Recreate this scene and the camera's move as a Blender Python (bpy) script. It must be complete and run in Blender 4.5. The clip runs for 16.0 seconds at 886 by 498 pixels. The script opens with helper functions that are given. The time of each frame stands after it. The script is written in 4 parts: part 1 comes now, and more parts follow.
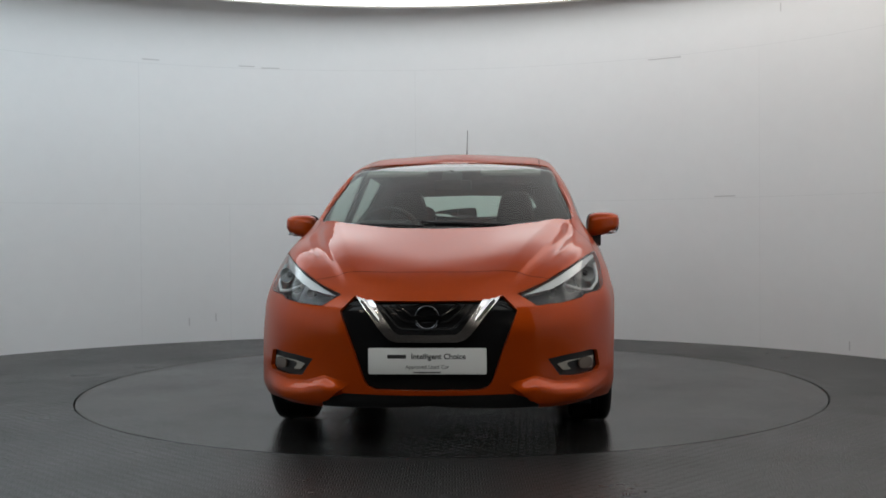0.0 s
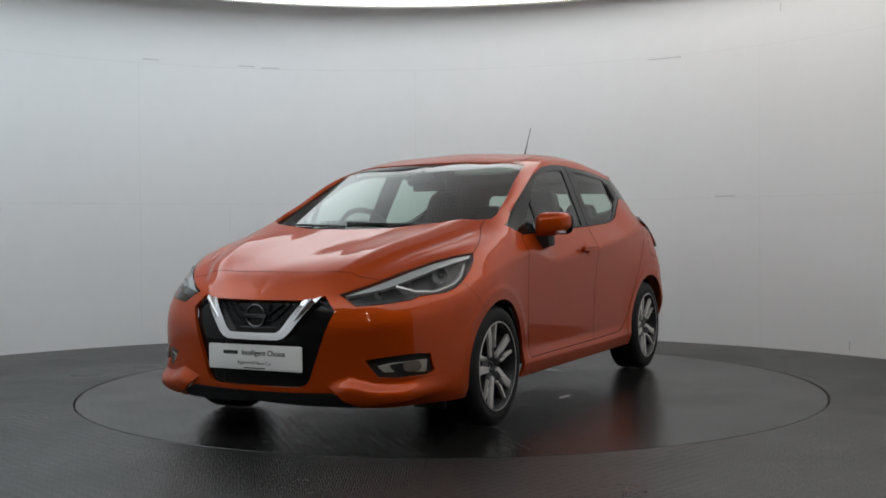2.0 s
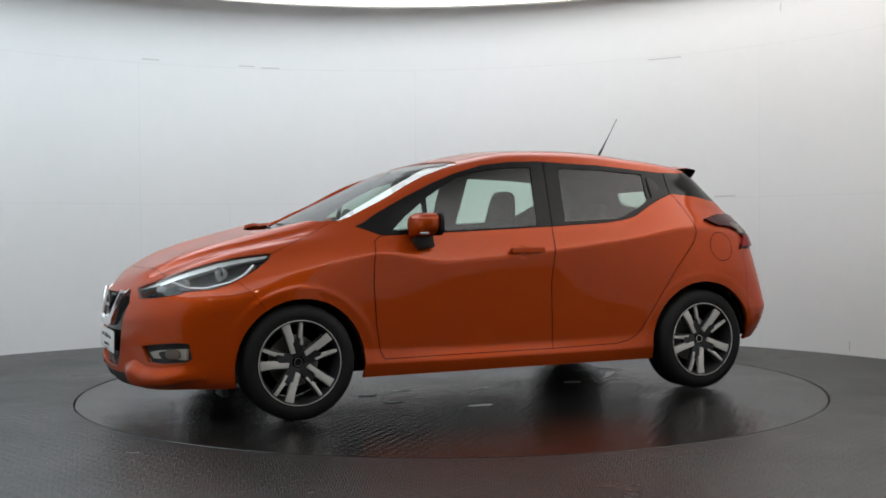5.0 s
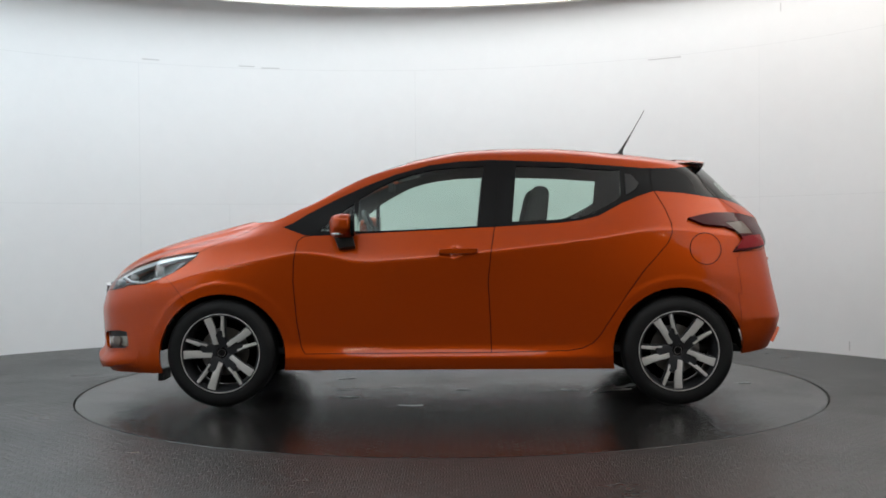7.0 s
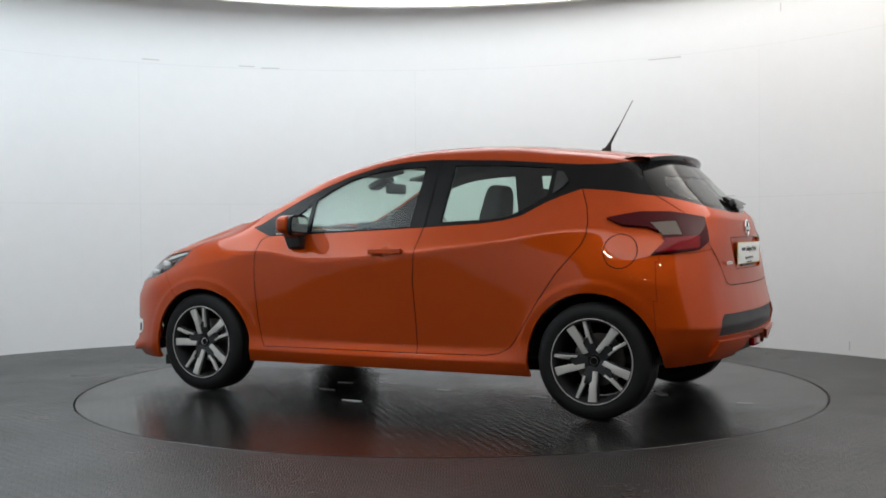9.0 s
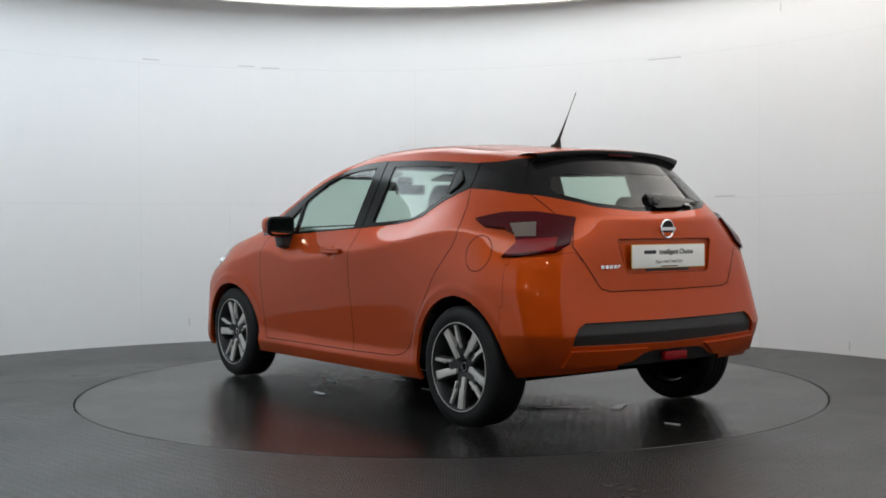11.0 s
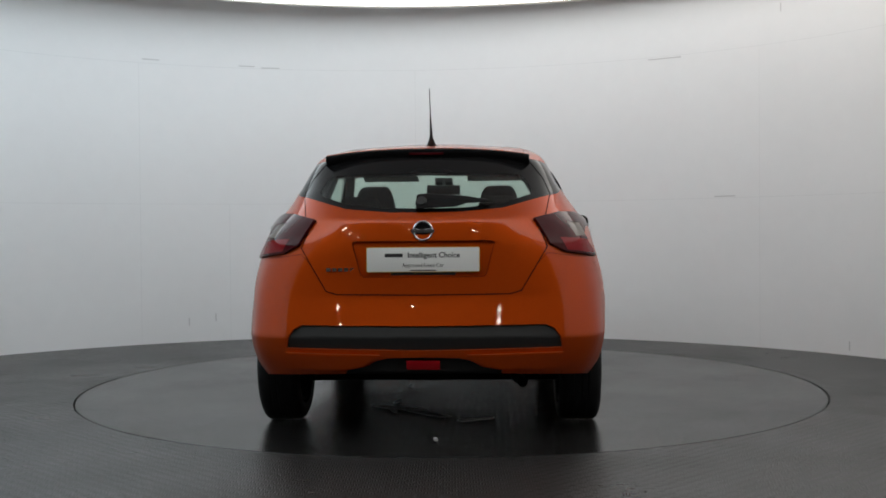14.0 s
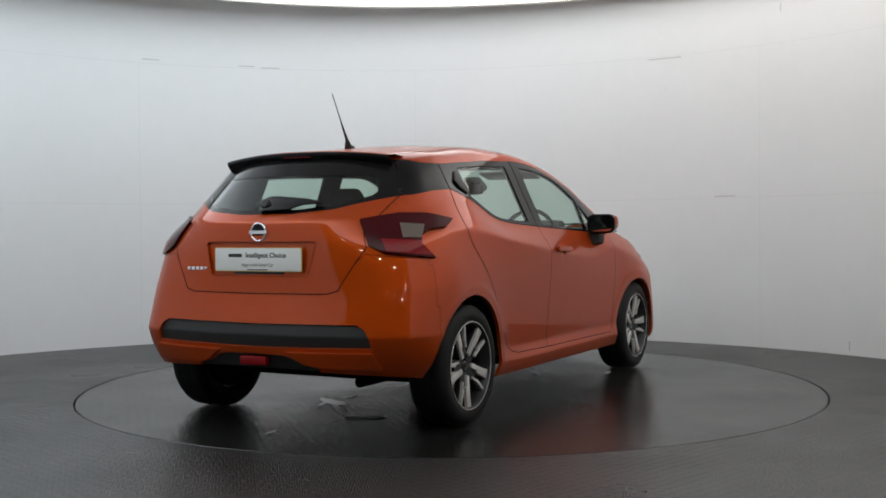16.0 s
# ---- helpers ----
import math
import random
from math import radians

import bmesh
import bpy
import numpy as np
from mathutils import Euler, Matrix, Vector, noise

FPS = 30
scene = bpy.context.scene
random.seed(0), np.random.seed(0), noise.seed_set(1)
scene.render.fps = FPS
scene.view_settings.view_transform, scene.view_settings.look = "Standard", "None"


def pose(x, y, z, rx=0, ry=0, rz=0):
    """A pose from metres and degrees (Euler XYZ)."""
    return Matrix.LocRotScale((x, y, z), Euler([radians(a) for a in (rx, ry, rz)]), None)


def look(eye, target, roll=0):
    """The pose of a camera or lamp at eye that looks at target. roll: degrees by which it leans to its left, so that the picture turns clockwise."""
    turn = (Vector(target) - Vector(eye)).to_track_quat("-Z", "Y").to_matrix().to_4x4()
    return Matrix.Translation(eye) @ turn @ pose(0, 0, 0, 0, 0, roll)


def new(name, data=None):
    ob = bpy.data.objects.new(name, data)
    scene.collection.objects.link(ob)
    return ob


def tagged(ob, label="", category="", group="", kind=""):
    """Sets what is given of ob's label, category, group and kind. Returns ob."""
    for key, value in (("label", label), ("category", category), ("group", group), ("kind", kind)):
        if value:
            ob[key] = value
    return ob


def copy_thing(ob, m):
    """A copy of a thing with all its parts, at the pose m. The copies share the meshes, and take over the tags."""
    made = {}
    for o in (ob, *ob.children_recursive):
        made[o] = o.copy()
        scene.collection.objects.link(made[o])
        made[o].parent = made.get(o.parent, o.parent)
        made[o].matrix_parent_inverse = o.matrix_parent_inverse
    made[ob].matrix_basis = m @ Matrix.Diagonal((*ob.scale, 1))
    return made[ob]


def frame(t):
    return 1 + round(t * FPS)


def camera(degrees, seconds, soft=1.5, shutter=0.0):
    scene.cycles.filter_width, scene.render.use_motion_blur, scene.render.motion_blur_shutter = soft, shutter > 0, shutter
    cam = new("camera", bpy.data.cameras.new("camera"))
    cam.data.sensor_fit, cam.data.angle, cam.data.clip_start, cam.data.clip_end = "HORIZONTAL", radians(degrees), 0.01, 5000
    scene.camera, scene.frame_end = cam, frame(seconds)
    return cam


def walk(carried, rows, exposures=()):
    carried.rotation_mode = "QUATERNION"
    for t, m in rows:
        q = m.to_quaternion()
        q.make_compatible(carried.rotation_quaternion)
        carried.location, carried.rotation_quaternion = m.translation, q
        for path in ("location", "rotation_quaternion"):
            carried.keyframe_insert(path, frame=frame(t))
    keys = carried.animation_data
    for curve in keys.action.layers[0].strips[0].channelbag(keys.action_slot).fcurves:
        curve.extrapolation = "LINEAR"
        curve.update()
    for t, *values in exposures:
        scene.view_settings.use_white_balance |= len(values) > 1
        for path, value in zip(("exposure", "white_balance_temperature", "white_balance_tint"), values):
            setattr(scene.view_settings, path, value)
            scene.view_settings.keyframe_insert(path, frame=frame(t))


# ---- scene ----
# ---------------------------------------------------------------- camera
cam = camera(43.815, 16.0, soft=1.7)
EYE = pose(0, -6.935, .972, 89.017, .477, .335)
walk(cam, [(0, EYE), (16, EYE)], exposures=[(0, -1.2), (2, -1.2), (4, -.98), (6.5, -.62), (9, -.62), (11.5, -.8), (13.5, -1.08), (15, -1.05), (16, -.95)])

# ---------------------------------------------------------------- light
world = bpy.data.worlds.new("studio_dark")
world.use_nodes = True
world.node_tree.nodes["Background"].inputs[0].default_value = (.8, .9, 1, 1)
world.node_tree.nodes["Background"].inputs[1].default_value = .01
scene.world = world
ROOM = (-.46, -1.04)      # middle of the round studio
WALL_R = 4.245
LAMP_Z, LAMP_R = 2.97, 3.93
LAMP_POWER = 5.2       # at the rim; the cloth is lit from its rim and dims towards the middle


# ---------------------------------------------------------------- materials
def material(name, colour, rough=.5, metal=0.0, grain=0.0, scale=20.0, bump=0.0, coat=0.0, spec=.5, rough_var=0.0, glow=None, stains=0.0, stain_scale=1.5):
    m = bpy.data.materials.new(name)
    m.use_nodes = True
    n, l = m.node_tree.nodes, m.node_tree.links
    b = n["Principled BSDF"]
    b.inputs["Base Color"].default_value = (*colour, 1)
    b.inputs["Roughness"].default_value = rough
    b.inputs["Metallic"].default_value = metal
    b.inputs["Specular IOR Level"].default_value = spec
    b.inputs["Coat Weight"].default_value = coat
    b.inputs["Coat Roughness"].default_value = .015
    if glow:
        b.inputs["Emission Color"].default_value = (*glow[0], 1)
        b.inputs["Emission Strength"].default_value = glow[1]
    if grain or bump or rough_var or stains:
        co = n.new("ShaderNodeTexCoord")
        fine = n.new("ShaderNodeTexNoise")
        fine.inputs["Scale"].default_value, fine.inputs["Detail"].default_value = scale, 6
        l.new(co.outputs["Object"], fine.inputs["Vector"])
        big = n.new("ShaderNodeTexNoise")
        big.inputs["Scale"].default_value, big.inputs["Detail"].default_value = stain_scale, 5
        l.new(co.outputs["Object"], big.inputs["Vector"])
        if grain or stains:
            add = n.new("ShaderNodeMath")
            add.operation = "MULTIPLY_ADD"
            l.new(fine.outputs["Fac"], add.inputs[0])
            add.inputs[1].default_value = 2 * grain
            add.inputs[2].default_value = 1 - grain
            two = n.new("ShaderNodeMath")
            two.operation = "MULTIPLY_ADD"
            l.new(big.outputs["Fac"], two.inputs[0])
            two.inputs[1].default_value = 2 * stains
            two.inputs[2].default_value = 1 - stains
            mul = n.new("ShaderNodeMath")
            mul.operation = "MULTIPLY"
            l.new(add.outputs[0], mul.inputs[0])
            l.new(two.outputs[0], mul.inputs[1])
            mix = n.new("ShaderNodeVectorMath")
            mix.operation = "SCALE"
            mix.inputs[0].default_value = colour
            l.new(mul.outputs[0], mix.inputs["Scale"])
            l.new(mix.outputs[0], b.inputs["Base Color"])
        if rough_var:
            r = n.new("ShaderNodeMapRange")
            r.inputs["To Min"].default_value, r.inputs["To Max"].default_value = max(.02, rough - rough_var), rough + rough_var
            r.inputs["From Min"].default_value, r.inputs["From Max"].default_value = .3, .7
            l.new(big.outputs["Fac"], r.inputs["Value"])
            l.new(r.outputs[0], b.inputs["Roughness"])
        if bump:
            p = n.new("ShaderNodeBump")
            p.inputs["Strength"].default_value, p.inputs["Distance"].default_value = bump, .002
            l.new(fine.outputs["Fac"], p.inputs["Height"])
            l.new(p.outputs["Normal"], b.inputs["Normal"])
    return m


def paint_material():
    """Metallic orange lacquer: flakes under a clear coat."""
    m = material("orange_metallic_paint", (.42, .052, .003), .38, .38, coat=.62, spec=.2)
    n, l = m.node_tree.nodes, m.node_tree.links
    b = n["Principled BSDF"]
    b.inputs["Specular Tint"].default_value = (.85, .38, .16, 1)
    co = n.new("ShaderNodeTexCoord")
    flake = n.new("ShaderNodeTexVoronoi")
    flake.inputs["Scale"].default_value = 900
    l.new(co.outputs["Object"], flake.inputs["Vector"])
    hue = n.new("ShaderNodeMixRGB")
    hue.inputs[1].default_value, hue.inputs[2].default_value = (.35, .041, .002, 1), (.49, .062, .0035, 1)
    l.new(flake.outputs["Color"], hue.inputs[0])
    l.new(hue.outputs[0], b.inputs["Base Color"])
    peel = n.new("ShaderNodeTexNoise")
    peel.inputs["Scale"].default_value = 120
    l.new(co.outputs["Object"], peel.inputs["Vector"])
    p = n.new("ShaderNodeBump")
    p.inputs["Strength"].default_value, p.inputs["Distance"].default_value = .03, .001
    l.new(peel.outputs["Fac"], p.inputs["Height"])
    l.new(p.outputs["Normal"], b.inputs["Coat Normal"])
    return m


def glass_material(name, tint, gloss_rough=.01, base=.06):
    """A thin pane: tinted see-through with a Fresnel gloss."""
    m = bpy.data.materials.new(name)
    m.use_nodes = True
    n, l = m.node_tree.nodes, m.node_tree.links
    n.clear()
    out, mix, see, shine, face = (n.new("ShaderNode" + k) for k in ("OutputMaterial", "MixShader", "BsdfTransparent", "BsdfGlossy", "LayerWeight"))
    see.inputs[0].default_value = (*tint, 1)
    shine.inputs["Roughness"].default_value = gloss_rough
    face.inputs["Blend"].default_value = .5
    power, scaled = n.new("ShaderNodeMath"), n.new("ShaderNodeMath")
    power.operation, scaled.operation = "POWER", "MULTIPLY_ADD"
    power.inputs[1].default_value = 5
    scaled.inputs[1].default_value, scaled.inputs[2].default_value = .95, base
    l.new(face.outputs["Facing"], power.inputs[0])
    l.new(power.outputs[0], scaled.inputs[0])
    l.new(scaled.outputs[0], mix.inputs[0])
    l.new(see.outputs[0], mix.inputs[1])
    l.new(shine.outputs[0], mix.inputs[2])
    l.new(mix.outputs[0], out.inputs[0])
    return m


def tread_plate(name, colour, rough, wear, relief, spec=.42):
    """Grey painted five-bar tread plate: short bars, turned from cell to cell."""
    m = material(name, colour, rough, 0, spec=spec)
    n, l = m.node_tree.nodes, m.node_tree.links
    b = n["Principled BSDF"]

    def calc(op, a, c=None, d=None):
        k = n.new("ShaderNodeMath")
        k.operation = op
        for i, x in enumerate((a, c, d)):
            if x is None:
                continue
            if isinstance(x, (int, float)):
                k.inputs[i].default_value = x
            else:
                l.new(x, k.inputs[i])
        return k.outputs[0]
    co = n.new("ShaderNodeTexCoord")
    sep = n.new("ShaderNodeSeparateXYZ")
    l.new(co.outputs["Object"], sep.inputs[0])
    u, v = calc("MULTIPLY", sep.outputs[0], 29.0), calc("MULTIPLY", sep.outputs[1], 29.0)
    fu, fv = calc("SUBTRACT", calc("FRACT", u), .5), calc("SUBTRACT", calc("FRACT", v), .5)
    odd = calc("MODULO", calc("ABSOLUTE", calc("ADD", calc("FLOOR", u), calc("FLOOR", v))), 2.0)
    along = calc("ADD", calc("MULTIPLY", fu, calc("SUBTRACT", 1.0, odd)), calc("MULTIPLY", fv, odd))
    cross = calc("ADD", calc("MULTIPLY", fv, calc("SUBTRACT", 1.0, odd)), calc("MULTIPLY", fu, odd))
    bars = calc("ABSOLUTE", calc("SINE", calc("MULTIPLY", cross, 3 * math.pi)))
    window = calc("LESS_THAN", calc("ABSOLUTE", along), .40)
    height = calc("MULTIPLY", bars, window)
    big = n.new("ShaderNodeTexNoise")
    big.inputs["Scale"].default_value, big.inputs["Detail"].default_value, big.inputs["Roughness"].default_value = 1.1, 7, .62
    l.new(co.outputs["Object"], big.inputs["Vector"])
    fine = n.new("ShaderNodeTexNoise")
    fine.inputs["Scale"].default_value, fine.inputs["Detail"].default_value = 34, 5
    l.new(co.outputs["Object"], fine.inputs["Vector"])
    p = n.new("ShaderNodeBump")
    p.inputs["Strength"].default_value, p.inputs["Distance"].default_value = relief, .003
    l.new(calc("ADD", height, calc("MULTIPLY", fine.outputs["Fac"], .25)), p.inputs["Height"])
    l.new(p.outputs["Normal"], b.inputs["Normal"])
    tone = calc("MULTIPLY_ADD", big.outputs["Fac"], wear, calc("MULTIPLY_ADD", fine.outputs["Fac"], .25, .87 - wear / 2))
    mix = n.new("ShaderNodeVectorMath")
    mix.operation = "SCALE"
    mix.inputs[0].default_value = colour
    l.new(tone, mix.inputs["Scale"])
    l.new(mix.outputs[0], b.inputs["Base Color"])
    r = n.new("ShaderNodeMapRange")
    r.inputs["From Min"].default_value, r.inputs["From Max"].default_value = .3, .7
    r.inputs["To Min"].default_value, r.inputs["To Max"].default_value = rough - .07, rough + .07
    l.new(big.outputs["Fac"], r.inputs["Value"])
    l.new(r.outputs[0], b.inputs["Roughness"])
    return m


def tinted_lamp(m):
    """Added glow tint, cool to warm and dimmer, to colour the walls left and right."""
    n, l = m.node_tree.nodes, m.node_tree.links
    co, sep, span, mix = (n.new("ShaderNode" + k) for k in ("TexCoord", "SeparateXYZ", "MapRange", "MixRGB"))
    span.inputs["From Min"].default_value, span.inputs["From Max"].default_value = -3.6, 3.6
    mix.inputs[1].default_value, mix.inputs[2].default_value = (.96, 1.10, 1.175, 1), (.80, .755, .70, 1)
    l.new(co.outputs["Object"], sep.inputs[0])
    l.new(sep.outputs[0], span.inputs["Value"])
    l.new(span.outputs[0], mix.inputs[0])
    l.new(mix.outputs[0], n["Principled BSDF"].inputs["Emission Color"])
    size, fall, power = (n.new("ShaderNode" + k) for k in ("VectorMath", "MapRange", "Math"))
    size.operation, power.operation = "LENGTH", "MULTIPLY"
    fall.interpolation_type = "SMOOTHERSTEP"
    fall.inputs["From Min"].default_value, fall.inputs["From Max"].default_value = .9, 4.3
    fall.inputs["To Min"].default_value, fall.inputs["To Max"].default_value = .07, 1.0
    power.inputs[1].default_value = LAMP_POWER
    l.new(co.outputs["Object"], size.inputs[0])
    l.new(size.outputs["Value"], fall.inputs["Value"])
    l.new(fall.outputs[0], power.inputs[0])
    l.new(power.outputs[0], n["Principled BSDF"].inputs["Emission Strength"])
    return m


PAINT = paint_material()
WALL = material("white_painted_board", (.78, .79, .80), .55, grain=.02, scale=9, bump=.05, stains=.03, stain_scale=.8)
SEAM = material("filled_board_joint", (.72, .73, .74), .7, grain=.1, scale=12)
SCUFF = material("grey_scuff", (.56, .56, .57), .7)
CEIL = material("ceiling_paint", (.10, .095, .09), .8, grain=.03)
LAMP = material("stretched_light_ceiling", (.9, .9, .9), .6, glow=((.90, .985, 1.0), LAMP_POWER))
tinted_lamp(LAMP)
SPOT = material("downlight_lens", (.9, .9, .9), .5, glow=((1.0, .88, .72), 210.0))
RIM_MAT = material("lamp_surround", (.70, .66, .60), .6, grain=.03)
FLOOR = tread_plate("grey_tread_plate", (.017, .0168, .0166), .32, .30, .60, .40)
DISC = tread_plate("worn_turntable_plate", (.011, .0107, .0104), .19, .45, .13, .25)
DARK = material("dim_hall_wall", (.13, .125, .12), .85, grain=.1)
BLACK_GLOSS = material("gloss_black_plastic", (.008, .008, .0085), .12, spec=.2)
BLACK = material("black_textured_plastic", (.011, .011, .0115), .5, grain=.1, scale=300, bump=.25)
GAP = material("shadow_gap_rubber", (.005, .004, .004), .85, spec=.1)
RUBBER = material("tyre_rubber", (.008, .008, .0085), .6, grain=.15, scale=40, bump=.1, spec=.25, stains=.1)
ALLOY = material("machined_alloy", (.60, .585, .565), .34, .35, grain=.03, scale=60)
DARK_ALLOY = material("dark_grey_alloy", (.035, .036, .040), .38, .5, grain=.05)
STEEL = material("brake_steel", (.32, .31, .30), .4, .9, grain=.15, scale=30)
CHROME = material("chrome", (.82, .82, .83), .16, 1.0)
CABIN = material("dark_cabin_trim", (.022, .022, .024), .75, grain=.12, scale=80, bump=.1)
CLOTH = material("charcoal_seat_cloth", (.035, .035, .038), .9, grain=.25, scale=160, bump=.3)
GREY_TRIM = material("light_roof_lining", (.30, .29, .27), .9, grain=.05)
PLATE = material("white_plate", (.74, .74, .72), .35)
YELLOW = material("yellow_plate_edge", (.62, .40, .05), .4)
INK = material("black_print", (.02, .02, .022), .5)
LAMP_RED = material("red_lamp_lens", (.20, .005, .008), .08, spec=.18)
LAMP_DEEP = material("dark_red_lamp_lens", (.050, .003, .005), .07, spec=.16)
LAMP_CLEAR = material("smoked_clear_lamp_lens", (.14, .115, .10), .12, spec=.2)
FOG_LENS = material("pale_ribbed_lamp_lens", (.34, .33, .29), .2, grain=.15, scale=90, coat=.5)
HL_DARK = material("headlamp_housing", (.065, .066, .070), .22, .4)
HL_SILVER = material("headlamp_reflector", (.58, .59, .60), .2, .5)
# front emblem chrome, its reflection of dark surroundings put into the colour
CHROME_DARK_REFLECTION = material("chrome_painted_dark_reflection", (.09, .09, .095), .12, 1.0)
WINDOW = glass_material("green_tinted_glass", (.76, .89, .83))
REAR_WINDOW = glass_material("rear_tinted_glass", (.74, .84, .78))
LENS = glass_material("clear_lamp_cover", (.93, .94, .94), base=.035)
MIRROR = material("mirror_glass", (.72, .74, .74), .02, 1.0)


# ---------------------------------------------------------------- mesh helpers
def part(name, bm, mat, parent=None, label="", smooth=True, at=None, sharp=32):
    """Links a bmesh as one mesh object under a thing or a part."""
    bm.normal_update()
    for f in bm.faces:
        f.smooth = smooth
    if smooth:
        for e in bm.edges:
            if len(e.link_faces) == 2 and e.calc_face_angle(0) > radians(sharp):
                e.smooth = False
    me = bpy.data.meshes.new(name)
    bm.to_mesh(me)
    bm.free()
    me.materials.append(mat)
    ob = new(name, me)
    if parent:
        ob.parent = parent
    if at is not None:
        ob.matrix_basis = at
    return tagged(ob, label)


def box(size, at=(0, 0, 0), bevel=0.0, segs=2, turn=None, bm=None):
    bm2 = bmesh.new()
    bmesh.ops.create_cube(bm2, size=1, matrix=Matrix.Diagonal((*size, 1)))
    if bevel:
        bmesh.ops.bevel(bm2, geom=bm2.edges[:], offset=bevel, segments=segs, profile=.6, affect="EDGES")
    bm2.transform((Matrix.Translation(at) @ turn) if turn else Matrix.Translation(at))
    return merge(bm, bm2)


def merge(bm, other):
    if bm is None:
        return other
    tmp = bpy.data.meshes.new("tmp")
    other.to_mesh(tmp)
    other.free()
    bm.from_mesh(tmp)
    bpy.data.meshes.remove(tmp)
    return bm


def lathe(profile, n=64, axis="Y", closed=False):
    """Turns (radius, height) pairs about an axis."""
    bm = bmesh.new()
    rings = []
    for i in range(n):
        a = 2 * math.pi * i / n
        c, s = math.cos(a), math.sin(a)
        rings.append([bm.verts.new((r * c, h, r * s) if axis == "Y" else (r * c, r * s, h)) for r, h in profile])
    m = len(profile)
    for i in range(n):
        p, q = rings[i], rings[(i + 1) % n]
        for j in range(m if closed else m - 1):
            bm.faces.new((p[j], p[(j + 1) % m], q[(j + 1) % m], q[j]))
    bmesh.ops.remove_doubles(bm, verts=bm.verts[:], dist=1e-5)
    bmesh.ops.recalc_face_normals(bm, faces=bm.faces[:])
    return bm


def prism(points, depth, place, bevel=0.0):
    """A flat outline (a, b) given depth; place maps (a, b, d) to space."""
    bm = bmesh.new()
    f = bm.faces.new([bm.verts.new((a, b, 0)) for a, b in points])
    top = bmesh.ops.extrude_face_region(bm, geom=[f])
    bmesh.ops.translate(bm, vec=(0, 0, depth), verts=[x for x in top["geom"] if isinstance(x, bmesh.types.BMVert)])
    bmesh.ops.recalc_face_normals(bm, faces=bm.faces[:])
    if bevel:
        bmesh.ops.bevel(bm, geom=bm.edges[:], offset=bevel, segments=2, profile=.6, affect="EDGES")
    for x in bm.verts:
        x.co = place(*x.co)
    bmesh.ops.recalc_face_normals(bm, faces=bm.faces[:])
    return bm


def tube(points, radius, n=8, closed=False, taper=None):
    """A round bar along a line of points."""
    pts = [Vector(p) for p in points]
    bm, rings = bmesh.new(), []
    m = len(pts)
    for i, p in enumerate(pts):
        a, b = (pts[i - 1] if i or closed else p), (pts[(i + 1) % m] if i < m - 1 or closed else p)
        d = (b - a).normalized()
        up = Vector((0, 0, 1)) if abs(d.z) < .9 else Vector((1, 0, 0))
        s = d.cross(up).normalized()
        w = s.cross(d)
        r = taper[i] if taper else radius
        rings.append([bm.verts.new(p + r * (math.cos(2 * math.pi * j / n) * s + math.sin(2 * math.pi * j / n) * w)) for j in range(n)])
    for i in range(m if closed else m - 1):
        p, q = rings[i], rings[(i + 1) % m]
        for j in range(n):
            bm.faces.new((p[j], p[(j + 1) % n], q[(j + 1) % n], q[j]))
    if not closed:
        bm.faces.new(rings[0][::-1])
        bm.faces.new(rings[-1])
    bmesh.ops.recalc_face_normals(bm, faces=bm.faces[:])
    return bm


def lettering(text, size, mat, parent, at, name="lettering", bold=0.0):
    cu = bpy.data.curves.new("text", "FONT")
    cu.body, cu.size, cu.align_x, cu.align_y, cu.extrude, cu.offset = text, size, "CENTER", "CENTER", .0006, bold
    tmp = bpy.data.objects.new("text", cu)
    scene.collection.objects.link(tmp)
    bpy.context.view_layer.update()
    me = bpy.data.meshes.new_from_object(tmp.evaluated_get(bpy.context.evaluated_depsgraph_get()))
    bpy.data.objects.remove(tmp)
    me.materials.clear()
    me.materials.append(mat)
    ob = new(name, me)
    ob.parent = parent
    ob.matrix_basis = at
    return ob


# ---------------------------------------------------------------- studio
def arc_sheet(r_in, r_out, z0, z1, a0, a1, steps, middle=ROOM):
    """A bent slab between two radii, from angle a0 to a1 (degrees from +y towards +x)."""
    bm, rows = bmesh.new(), []
    for i in range(steps + 1):
        a = radians(a0 + (a1 - a0) * i / steps)
        s, c = math.sin(a), math.cos(a)
        rows.append([bm.verts.new((middle[0] + r * s, middle[1] + r * c, z)) for r, z in ((r_in, z0), (r_in, z1), (r_out, z1), (r_out, z0))])
    for p, q in zip(rows, rows[1:]):
        for j in range(4):
            bm.faces.new((p[j], p[(j + 1) % 4], q[(j + 1) % 4], q[j]))
    bm.faces.new(rows[0])
    bm.faces.new(rows[-1])
    bmesh.ops.recalc_face_normals(bm, faces=bm.faces[:])
    return bm


OPEN = 141     # the round wall ends at this angle on either side: the camera looks in through the gap
WALL_H = 3.35


